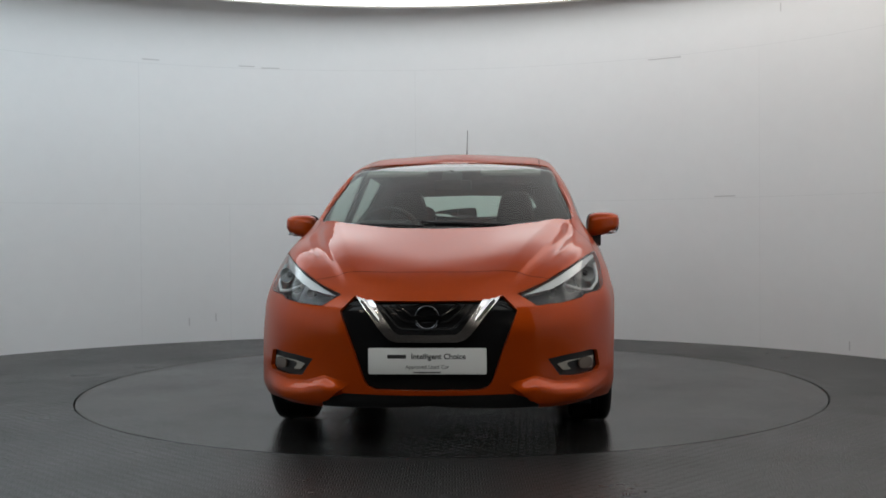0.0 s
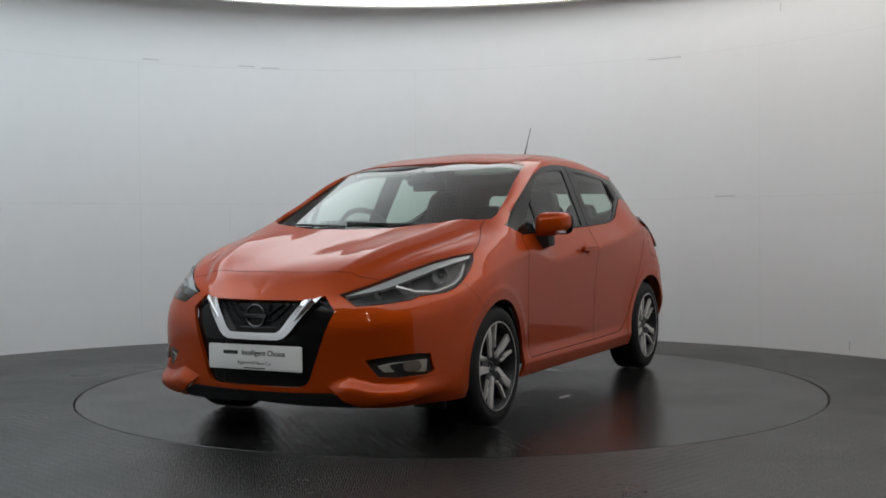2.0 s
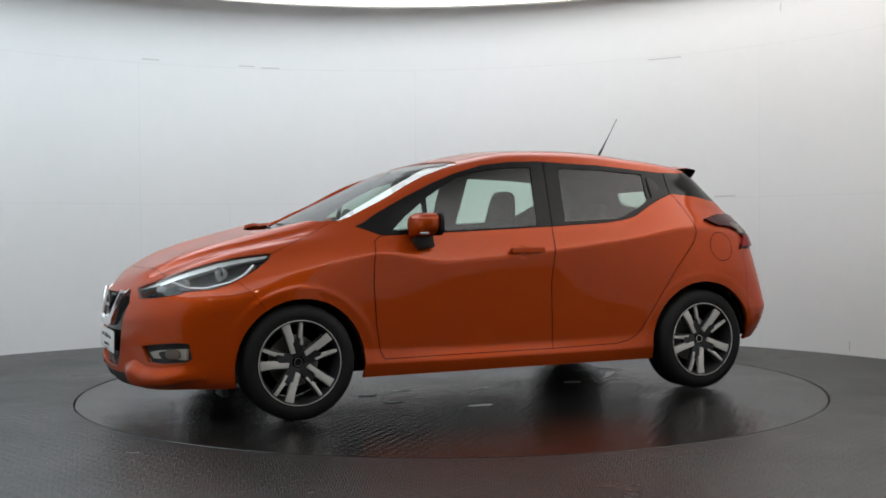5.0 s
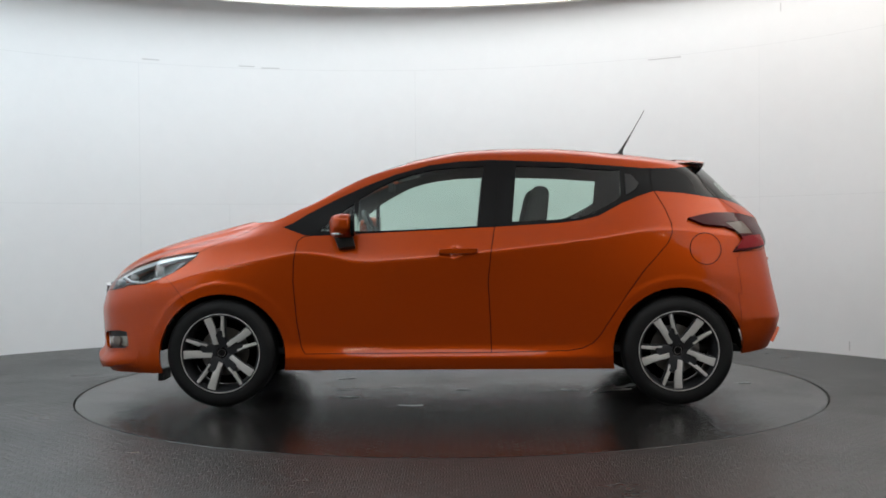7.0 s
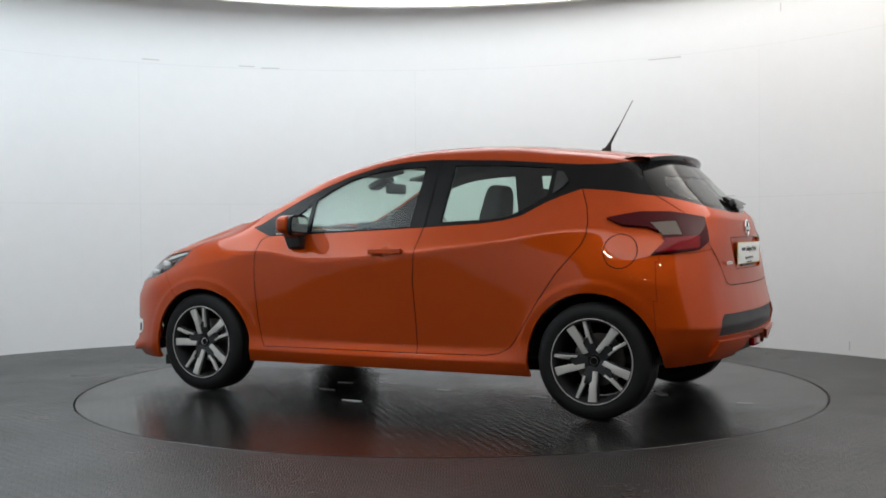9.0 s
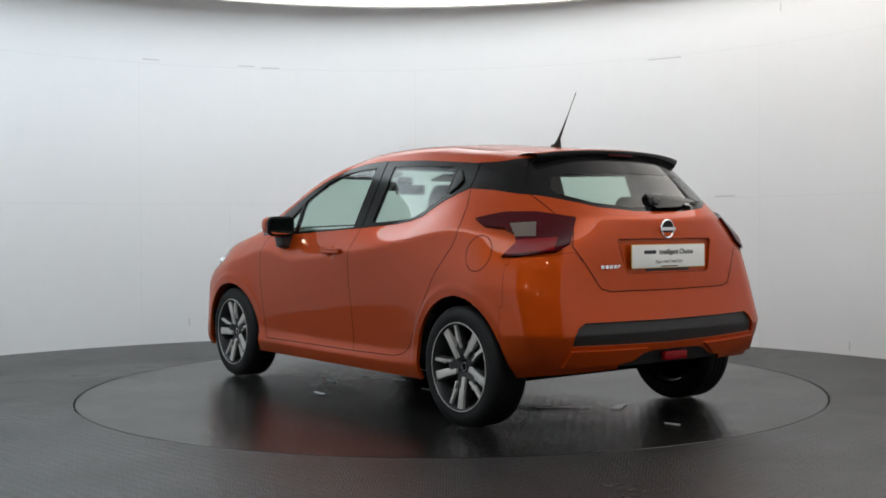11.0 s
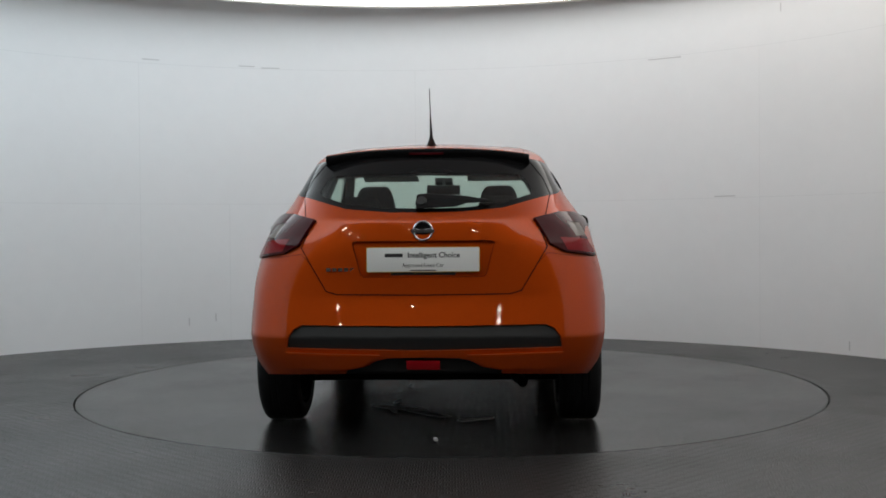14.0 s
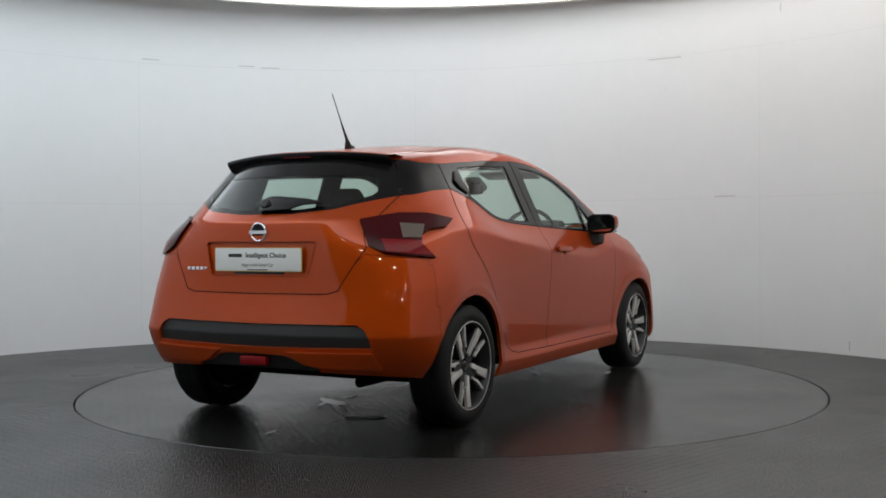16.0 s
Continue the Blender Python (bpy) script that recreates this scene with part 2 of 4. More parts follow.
def build_studio():
    floor_bm = bmesh.new()
    n = 160
    inner = [floor_bm.verts.new((2.259 * math.cos(2 * math.pi * i / n), 2.259 * math.sin(2 * math.pi * i / n), 0)) for i in range(n)]
    outer = [floor_bm.verts.new((12 * math.cos(2 * math.pi * i / n), 12 * math.sin(2 * math.pi * i / n), 0)) for i in range(n)]
    pit = [floor_bm.verts.new((x.co.x, x.co.y, -.12)) for x in inner]
    for i in range(n):
        j = (i + 1) % n
        floor_bm.faces.new((inner[i], outer[i], outer[j], inner[j]))
        floor_bm.faces.new((pit[i], inner[i], inner[j], pit[j]))
    floor_bm.faces.new(pit)
    bmesh.ops.recalc_face_normals(floor_bm, faces=floor_bm.faces[:])
    tagged(part("floor", floor_bm, FLOOR, smooth=False), "dark grey tread-plate studio floor round the turntable", "floor", kind="structure")

    wall = tagged(part("wall_round", arc_sheet(WALL_R, WALL_R + .12, 0, WALL_H, -OPEN, OPEN, 128), WALL), "white curved studio wall of painted boards", "wall", kind="structure")
    for z in (1.22, 2.44):
        part("board_joint", arc_sheet(WALL_R - .0012, WALL_R - .0002, z - .0025, z + .0025, -OPEN, OPEN, 128), SEAM, wall)
    for a, z0, z1 in ((-31.4, 0, 2.44), (-20.8, 0, 1.22), (2.1, 1.22, 2.44), (44.4, 0, 2.44), (13, 0, 1.22), (-64, 0, 2.44), (78, 0, 2.44)):
        part("board_joint", arc_sheet(WALL_R - .0012, WALL_R - .0002, z0, z1, a - .03, a + .03, 1), SEAM, wall)
    for a0, a1, z in ((-31, -29, 2.475), (-19.5, -17.6, 2.46), (-16.8, -14.6, 2.45), (31, 35, 2.425), (39, 41.5, 1.235)):
        part("lifted_joint_edge", arc_sheet(WALL_R - .004, WALL_R - .0004, z - .006, z + .003, a0, a1, 6), SCUFF, wall)
    for a, z in ((-25.8, .18), (-22.6, .21), (55, .07), (47, 2.72)):
        part("scuff_mark", arc_sheet(WALL_R - .003, WALL_R - .0004, z - .035, z + .035, a - .06, a + .06, 1), SCUFF, wall)
    ceil_bm = box((18, 20, .1), (0, -2, WALL_H + .05))
    tagged(part("ceiling", ceil_bm, CEIL, smooth=False), "plain ceiling over the studio", "ceiling", kind="structure")
    # dark hall round the open side
    for name, size, at in (("wall_behind_camera", (16, .2, WALL_H), (0, -11, WALL_H / 2)), ("wall_hall_a", (.2, 18, WALL_H), (-8, -2, WALL_H / 2)),
                           ("wall_hall_b", (.2, 18, WALL_H), (8, -2, WALL_H / 2)), ("wall_far", (16, .2, WALL_H), (0, 7, WALL_H / 2))):
        tagged(part(name, box(size, at), DARK, smooth=False), "dark wall of the hall round the studio", "wall", kind="structure")
    spots = [(x, y) for y in (-5.2, -6.4, -8.0) for x in (-3.0, -1.0, 1.0, 3.0)]
    first = None
    for x, y in spots:
        if first is None:
            first = new("ceiling_spot")
            tagged(first, "small round warm downlight in the ceiling", "ceiling lamp", "downlights before the studio")
            part("rim", lathe([(.070, 0), (.09, 0), (.09, -.012), (.070, -.012)], 24, "Z", closed=True), CHROME, first)
            part("lens", lathe([(0, -.006), (.070, -.006)], 24, "Z"), SPOT, first, smooth=False)
            first.location = (x, y, WALL_H)
        else:
            copy_thing(first, pose(x, y, WALL_H))
    lamp = new("light_ceiling")
    lamp.location = (-.24, -1.02, LAMP_Z)
    tagged(lamp, "large round white light ceiling, brightest along its rim", "ceiling lamp")
    part("diffuser", lathe([(0, 0), (LAMP_R, 0), (LAMP_R, .02), (0, .02)], 96, "Z"), LAMP, lamp, smooth=False)
    part("rim", lathe([(LAMP_R + .002, -.012), (LAMP_R + .03, -.012), (LAMP_R + .03, .10), (LAMP_R + .002, .10)], 96, "Z", closed=True), RIM_MAT, lamp)


def build_turntable():
    table = tagged(part("turntable", lathe([(0, 0), (2.245, 0), (2.2505, -.004), (2.2505, -.06), (0, -.06)], 160, "Z"), DISC, sharp=20),
                   "round dark grey turntable with worn tread plate", "turntable")
    return table


# ---------------------------------------------------------------- car
# body lines, front centre to rear centre, left half: x forward, y left, z up
LINES = {
    "lip": [(2.06, 0, .185), (2.04, .30, .175), (1.94, .575, .175), (1.785, .735, .185), (1.60, .825, .19), (1.26, .80, .20), (.88, .815, .20), (.35, .815, .20),
            (-.25, .815, .20), (-.75, .815, .20), (-1.02, .815, .20), (-1.40, .80, .24), (-1.68, .755, .285), (-1.81, .60, .30), (-1.87, .30, .31), (-1.88, 0, .31)],
    "sill": [(2.09, 0, .25), (2.07, .30, .25), (1.972, .59, .25), (1.815, .757, .255), (1.605, .85, .265), (1.26, .86, .28), (.87, .838, .268), (.35, .833, .266),
             (-.25, .833, .266), (-.75, .838, .268), (-1.04, .850, .275), (-1.40, .86, .33), (-1.70, .80, .37), (-1.84, .64, .385), (-1.895, .30, .39), (-1.905, 0, .39)],
    "low": [(2.1, 0, 0.38), (2.075, 0.3, 0.38), (1.975, 0.58, 0.39), (1.82, 0.75, 0.4), (1.6, 0.85, 0.42), (1.26, 0.872, 0.43), (.87, .824, .35), (.35, .809, .335), (-.25, .809, .335), (-.75, .822, .345), (-1.06, 0.862, 0.45), (-1.4, 0.872, 0.48), (-1.725, 0.822, 0.478), (-1.865, 0.645, 0.478), (-1.915, 0.3, 0.478), (-1.925, 0, 0.478)],
    "mid": [(2.105, 0, 0.5), (2.08, 0.3, 0.5), (1.98, 0.58, 0.52), (1.81, 0.752, 0.54), (1.58, 0.848, 0.57), (1.26, 0.87, 0.61), (0.87, 0.838, 0.6), (0.35, 0.828, 0.6), (-0.25, 0.828, 0.62), (-0.75, 0.840, 0.66), (-1.1, 0.858, 0.7), (-1.4, 0.868, 0.71), (-1.69, 0.8, 0.69), (-1.825, 0.625, 0.675), (-1.868, 0.3, 0.665), (-1.878, 0, 0.665)],
    "shoulder": [(2.09, 0, .60), (2.06, .30, .60), (1.96, 0.56, 0.63), (1.79, 0.72, 0.67), (1.58, 0.81, 0.71), (1.26, 0.848, 0.77), (.87, .842, .845), (.40, .843, .795), (-0.25, 0.85, 0.85), (-0.75, 0.846, 0.91), (-1.12, 0.828, 0.965), (-1.4, 0.806, 0.955), (-1.66, 0.742, 0.915), (-1.79, 0.58, 0.89), (-1.848, 0.3, 0.885), (-1.862, 0, 0.885)],
    "belt": [(2.08, 0, .655), (2.04, .28, .655), (1.93, 0.5, 0.705), (1.75, 0.62, 0.795), (1.58, 0.69, 0.85), (1.28, 0.755, 0.905), (0.87, 0.772, 0.955), (0.35, 0.772, 0.965), (-0.25, 0.772, 0.985), (-0.75, 0.762, 1.02), (-1.12, 0.735, 1.1), (-1.38, 0.7, 1.09), (-1.6, 0.63, 1.05), (-1.745, 0.5, 1.03), (-1.825, 0.28, 1.02), (-1.84, 0, 1.015)],
    "waist": [(2.072, 0, .664), (2.025, .24, .685), (1.93, .41, .735), (1.75, .51, .817), (1.56, .575, .874), (1.27, .645, .940), (0.88, 0.715, 1.035), (0.38, 0.705, 1.15), (-0.24, 0.69, 1.175), (-0.74, 0.685, 1.19), (-1.12, 0.665, 1.2), (-1.34, 0.645, 1.19), (-1.5, 0.59, 1.17), (-1.61, 0.46, 1.17), (-1.67, 0.25, 1.17), (-1.68, 0, 1.17)],
    "rail": [(2.064, 0, .672), (2.01, .20, .71), (1.92, .32, .776), (1.74, .40, .860), (1.55, .455, .921), (1.27, .53, .990), (0.86, 0.66, 1.09), (0.42, 0.605, 1.292), (-0.24, 0.58, 1.398), (-0.74, 0.58, 1.388), (-1.1, 0.57, 1.358), (-1.28, 0.553, 1.335), (-1.39, 0.5, 1.325), (-1.47, 0.38, 1.325), (-1.51, 0.2, 1.335), (-1.52, 0, 1.335)],
    "roof": [(2.055, 0, .68), (1.997, .11, .733), (1.91, 0.17, 0.786), (1.74, 0.2, 0.849), (1.55, 0.22, 0.904), (1.27, 0.26, 0.983), (.95, .36, 1.078), (.41, .33, 1.322), (-0.24, 0.32, 1.445), (-0.74, 0.32, 1.437), (-1.1, 0.31, 1.403), (-1.26, 0.3, 1.383), (-1.37, 0.26, 1.368), (-1.44, 0.2, 1.36), (-1.48, 0.1, 1.355), (-1.49, 0, 1.352)],
    "crown": [(2.046, 0, .687), (1.992, 0, .738), (1.905, 0, 0.791), (1.74, 0, 0.845), (1.55, 0, 0.900), (1.27, 0, 0.983), (.98, 0, 1.078), (.41, 0, 1.328), (-0.24, 0, 1.46), (-0.74, 0, 1.45), (-1.1, 0, 1.415), (-1.26, 0, 1.395), (-1.37, 0, 1.38), (-1.44, 0, 1.372), (-1.47, 0, 1.368), (-1.48, 0, 1.365)],
}


# how sharp each line is folded, station by station
CREASE = {"sill": {6: .9, 10: .9}, "low": {0: .2, 3: .2, 4: 0, 6: .6, 9: .6, 10: 0, 11: .5, 12: .9, 15: .9}, "mid": {11: .2, 12: .7, 15: .7}, "shoulder": {2: .2, 5: .4, 6: .8, 10: .9, 11: .7, 12: .3},
          "belt": {6: .3, 10: .5, 13: .8, 15: .8}, "waist": {1: .3, 3: .5, 5: .4}, "rail": {1: .2, 3: .3, 5: .3, 13: .3}}


def akima(xs, ys, q, fold=None):
    """Akima's smooth curve through ys at xs, read at q; fold: 0 smooth to 1 a sharp corner at each knot."""
    m = np.diff(ys, axis=0) / np.diff(xs)[:, None]
    secant = m
    m = np.concatenate([[3 * m[0] - 2 * m[1], 2 * m[0] - m[1]], m, [2 * m[-1] - m[-2], 3 * m[-1] - 2 * m[-2]]])
    w = np.abs(np.diff(m, axis=0)) + .05 * np.abs(m[1:] + m[:-1]) + 1e-6
    a, b = w[2:], w[:-2]
    slope = (a * m[1:-2] + b * m[2:-1]) / (a + b)
    i = np.clip(np.searchsorted(xs, q, side="right") - 1, 0, len(xs) - 2)
    h = (xs[i + 1] - xs[i])[:, None]
    u = ((q - xs[i])[:, None]) / h
    fold = np.zeros(len(xs)) if fold is None else fold
    f0, f1 = fold[i][:, None], fold[i + 1][:, None]
    s0, s1 = (1 - f0) * slope[i] + f0 * secant[i], (1 - f1) * slope[i + 1] + f1 * secant[i]
    return (1 + 2 * u) * (1 - u) ** 2 * ys[i] + u * (1 - u) ** 2 * h * s0 + u * u * (3 - 2 * u) * ys[i + 1] + u * u * (u - 1) * h * s1


def loft(along=330, across=126):
    """The left half of the body as a grid of points [across, along, 3]."""
    cage = np.array(list(LINES.values()), float)
    s = np.concatenate([[0], np.cumsum(np.linalg.norm(np.diff(cage, axis=1), axis=2).mean(0))])
    q = np.linspace(0, s[-1], along)
    rows = np.array([akima(s, line, q) for line in cage])
    k = np.concatenate([[0], np.cumsum(np.linalg.norm(np.diff(cage, axis=0), axis=2).mean(1))])
    qk = np.concatenate([np.linspace(a, b, max(3, round(across * (b - a) / k[-1])), endpoint=False) for a, b in zip(k, k[1:])] + [k[-1:]])
    folds = np.array([np.interp(np.interp(q, s, np.arange(len(s))), [-1, *CREASE[n], 99], [0, *CREASE[n].values(), 0]) if n in CREASE else 0 * q for n in LINES])
    for n, f in zip(LINES, folds):
        if n in CREASE:
            f[np.interp(q, s, np.arange(len(s))) < min(CREASE[n]) - .5] = 0
            if max(CREASE[n]) < 15:
                f[np.interp(q, s, np.arange(len(s))) > max(CREASE[n]) + .7] = 0
    grid = np.array([akima(k, rows[:, i], qk, folds[:, i]) for i in range(along)]).transpose(1, 0, 2)
    for _ in range(3):
        grid[1:-1, 1:-1] = .5 * grid[1:-1, 1:-1] + .18 * (grid[1:-1, :-2] + grid[1:-1, 2:]) + .07 * (grid[:-2, 1:-1] + grid[2:, 1:-1])
    press(grid, (0, 1), [(1.10, .640), (1.25, .615), (1.5, .555), (1.75, .470), (1.97, .365)], .010, .13, .035, 1.0, .64)
    press(grid, (0, 1), [(1.12, .700), (1.35, .672), (1.55, .622), (1.75, .545)], .006, .04, .03, 1.0, .64)
    for cx, cz in ((1.248, .278), (-1.2625, .290)):
        press(grid, (0, 2), arc(cx, cz, .405, 200, -20, 40), .005, .07, .024, -9, 0, .5)
    press(grid, (0, 2), [(-.025, .850), (-.066, .846)], -.020, .046, .050, -9, 0, .5, .0)
    grid[:, 0, 1] = grid[:, -1, 1] = grid[-1, :, 1] = 0
    return grid


def press(grid, axes, line, height, wide_a, wide_b, x_least, z_least, y_least=0.0, fade=.18):
    """Presses a crease into the sheet along a line seen along one axis: wide_a on its right-hand side, wide_b on its left."""
    p = grid[:, :, list(axes)]
    best, sign, way = np.full(p.shape[:2], 9.0), np.ones(p.shape[:2]), np.zeros(p.shape[:2])
    pts = np.array(line)
    run = np.concatenate([[0], np.cumsum(np.linalg.norm(np.diff(pts, axis=0), axis=1))])
    for i in range(len(pts) - 1):
        a, d = pts[i], pts[i + 1] - pts[i]
        u = np.clip(((p - a) @ d) / (d @ d), 0, 1)
        off = p - a - u[..., None] * d
        dist = np.linalg.norm(off, axis=2)
        near = dist < best
        best[near], way[near] = dist[near], (run[i] + u * np.linalg.norm(d))[near]
        sign[near] = np.sign(d[0] * off[..., 1] - d[1] * off[..., 0])[near]
    wide = np.where(sign > 0, wide_b, wide_a)
    lift = height * np.clip(1 - best / wide, 0, 1) ** 2 * np.clip(np.minimum(way, run[-1] - way) / (fade * run[-1] + 1e-6), 0, 1)
    lift[(grid[..., 0] < x_least) | (grid[..., 2] < z_least) | (grid[..., 1] < y_least)] = 0
    normal = np.cross(np.gradient(grid, axis=1), np.gradient(grid, axis=0))
    normal /= np.linalg.norm(normal, axis=2)[..., None] + 1e-9
    normal *= np.sign((normal * (grid - np.array([0, 0, .6]))).sum(2))[..., None]
    grid += normal * lift[..., None]


# ---------------------------------------------------------------- car body: one smooth skin, cut into its panels
D = math.sqrt(.5)
VIEWS = {"side": (Vector((1, 0, 0)), Vector((0, 0, 1))), "front": (Vector((0, 1, 0)), Vector((0, 0, 1))), "top": (Vector((1, 0, 0)), Vector((0, 1, 0))),
         "nose": (Vector((-D, D, 0)), Vector((0, 0, 1))), "tail": (Vector((D, D, 0)), Vector((0, 0, 1)))}


def inside(poly, a, b):
    odd = False
    for (x0, y0), (x1, y1) in zip(poly, poly[1:] + poly[:1]):
        if (y0 > b) != (y1 > b) and a < x0 + (b - y0) * (x1 - x0) / (y1 - y0):
            odd = not odd
    return odd


class Skin:
    """The left half of the body; cut() marks the faces inside an outline seen along one axis."""

    def __init__(self):
        grid = loft()
        self.bm = bm = bmesh.new()
        self.tag = bm.faces.layers.int.new("panel")
        self.names = ["body_shell"]
        vs = [[bm.verts.new(p) for p in row] for row in grid]
        for i in range(len(vs) - 1):
            for j in range(len(vs[0]) - 1):
                bm.faces.new((vs[i][j], vs[i][j + 1], vs[i + 1][j + 1], vs[i + 1][j]))
        bmesh.ops.remove_doubles(bm, verts=bm.verts[:], dist=1e-4)
        bmesh.ops.dissolve_degenerate(bm, edges=bm.edges[:], dist=1e-4)
        bm.normal_update()
        if sum(f.normal.y * f.calc_area() for f in bm.faces) < 0:
            bmesh.ops.reverse_faces(bm, faces=bm.faces[:])

    def cut(self, name, view, poly, where, only=None):
        """where(c): which part of the skin the outline is meant for; only: the panels that it may take from."""
        bm, tag = self.bm, self.tag
        a, b = VIEWS[view]
        way = a.cross(b)
        a0, a1 = min(p[0] for p in poly) - .03, max(p[0] for p in poly) + .03
        b0, b1 = min(p[1] for p in poly) - .03, max(p[1] for p in poly) + .03

        def near(f):
            c = f.calc_center_median()
            return a0 < c.dot(a) < a1 and b0 < c.dot(b) < b1 and where(c)
        live = set(f for f in bm.faces if near(f))
        for p, q in zip(poly, poly[1:] + poly[:1]):
            P, Q = a * p[0] + b * p[1], a * q[0] + b * q[1]
            if (Q - P).length < 1e-5:
                continue
            lo_a, hi_a, lo_b, hi_b = min(p[0], q[0]) - .004, max(p[0], q[0]) + .004, min(p[1], q[1]) - .004, max(p[1], q[1]) + .004
            some = []
            for f in live:
                ua, ub = [x.co.dot(a) for x in f.verts], [x.co.dot(b) for x in f.verts]
                if max(ua) > lo_a and min(ua) < hi_a and max(ub) > lo_b and min(ub) < hi_b:
                    some.append(f)
            if not some:
                continue
            geom = list({x for f in some for x in (*f.verts, *f.edges)}) + some
            res = bmesh.ops.bisect_plane(bm, geom=geom, dist=1e-5, plane_co=P, plane_no=(Q - P).cross(way).normalized())
            live = {f for f in live if f.is_valid} | {x for x in res["geom"] if isinstance(x, bmesh.types.BMFace)}
        if name not in self.names:
            self.names.append(name)
        k = self.names.index(name)
        ok = None if only is None else {self.names.index(o) for o in only}
        for f in live:
            c = f.calc_center_median()
            if inside(poly, c.dot(a), c.dot(b)) and (ok is None or f[tag] in ok):
                f[tag] = k

    def faces(self, *names):
        ks = {self.names.index(x) for x in names}
        return [f for f in self.bm.faces if f[self.tag] in ks]


def arc(cx, cz, r, a0, a1, n):
    return [(cx + r * math.cos(radians(a0 + (a1 - a0) * i / n)), cz + r * math.sin(radians(a0 + (a1 - a0) * i / n))) for i in range(n + 1)]


def nose_line(points):
    return [((y - x) * D, z) for x, y, z in points]


def tail_line(points):
    return [((x + y) * D, z) for x, y, z in points]


BLACK_TOP = [(.87, 1.014), (.784, 1.066), (.611, 1.154), (.45, 1.227), (.295, 1.287), (.103, 1.340), (-.07, 1.361), (-.252, 1.368), (-.669, 1.350), (-1.117, 1.313), (-1.28, 1.312), (-1.46, 1.335)]
BLACK_LOW = [(.923, .994), (.791, .946), (.709, .946), (.288, .963), (-.261, .987), (-.62, 1.006), (-.746, 1.021), (-.841, 1.045), (-.970, 1.113), (-1.06, 1.150), (-1.15, 1.180), (-1.32, 1.167), (-1.461, 1.145), (-1.53, 1.137)]


def cut_panels():
    k = Skin()
    side = lambda c: c.y > .45
    nose = lambda c: c.x > 1.2
    tail = lambda c: c.x < -1.25
    k.cut("opening", "side", arc(1.248, .278, .350, -60, 240, 40), lambda c: c.y > .5 and c.z < .75)
    k.cut("opening", "side", arc(-1.2625, .290, .359, -60, 240, 40), lambda c: c.y > .5 and c.z < .75)
    # doors
    k.cut("front_door", "side", [(.744, .946), (.800, .938), (.830, .915), (.848, .80), (.852, .69), (.835, .47), (.812, .33), (.790, .292), (-.239, .294), (-.235, .45), (-.223, .683), (-.240, .85), (-.264, .995), (.3, .97)], side)
    k.cut("rear_door", "side", [(-.264, .995), (-.240, .85), (-.223, .683), (-.235, .45), (-.239, .294), (-.66, .302), (-.74, .316), (-.797, .344), (-.835, .385), (-.874, .447), (-.97, .595),
                                (-1.073, .740), (-1.15, .825), (-1.209, .892), (-1.232, .945), (-1.231, 1.0), (-1.205, 1.085), (-1.157, 1.182)] + BLACK_LOW[9:4:-1], side)
    # nose
    k.cut("front_bumper", "side", [(2.3, 0), (2.3, .80), (1.60, .80), (1.585, .74), (1.50, .66), (1.44, .58), (1.43, 0)], lambda c: c.x > 1.3, ["body_shell"])
    k.cut("bonnet", "top", [(1.93, -.01), (1.925, .20), (1.906, .34), (1.882, .44), (1.868, .54), (1.76, .625), (1.64, .695), (1.50, .745), (1.385, .775), (1.30, .762), (1.20, .728), (1.10, .680), (1.02, .672), (1.17, .50), (1.26, .25), (1.29, -.01)], lambda c: c.x > .9 and c.z > .64)
    k.cut("grille", "front", [(-.01, .657), (.28, .658), (.335, .677), (.398, .612), (.287, .302), (.268, .277), (.235, .264), (-.01, .259)], nose)
    k.cut("grille_trim", "front", [(.330, .682), (.192, .507), (.167, .487), (.137, .477), (-.01, .475), (-.01, .507), (.125, .509), (.150, .525), (.262, .680)], nose, ["grille"])
    k.cut("front_lip", "front", [(-.01, 0), (-.01, .238), (.38, .244), (.49, .205), (.49, 0)], nose)
    k.cut("headlamp", "nose", nose_line([(1.995, .405, .683), (1.866, .546, .742), (1.75, .62, .787), (1.636, .684, .822), (1.50, .735, .847), (1.385, .772, .858), (1.40, .784, .83), (1.455, .79, .785), (1.53, .795, .742),
                                         (1.60, .785, .706), (1.68, .775, .684), (1.80, .70, .672), (1.835, .68, .658), (1.92, .595, .642), (2.0, .49, .633)]), lambda c: c.x > 1.25 and c.z > .55)
    k.cut("headlamp_blade", "nose", nose_line([(1.985, .42, .680), (1.866, .546, .738), (1.75, .62, .783), (1.636, .684, .818), (1.50, .735, .843), (1.395, .770, .853), (1.42, .775, .838), (1.53, .735, .818), (1.65, .69, .788), (1.78, .615, .745), (1.88, .54, .706)]), lambda c: c.x > 1.25 and c.z > .55, ["headlamp"])
    k.cut("chin", "front", [(.352, .288), (.475, .322), (.56, .296), (.66, .292), (.77, .312), (.84, .318), (.84, .25), (.70, .228), (.50, .205), (.44, .225)], lambda c: c.x > 1.73, ["front_bumper", "body_shell"])
    k.cut("fog_recess", "front", [(.530, .392), (.62, .408), (.725, .420), (.760, .415), (.772, .340), (.755, .322), (.66, .312), (.585, .316)], lambda c: c.x > 1.6)
    k.cut("windscreen", "top", [(1.287, -.01), (1.272, .25), (1.195, .50), (1.07, .645), (.985, .688), (.92, .692), (.70, .657), (.42, .606), (.27, .577), (.235, .56), (.25, .3), (.258, -.01)], lambda c: c.z > .9 and c.x > 0)
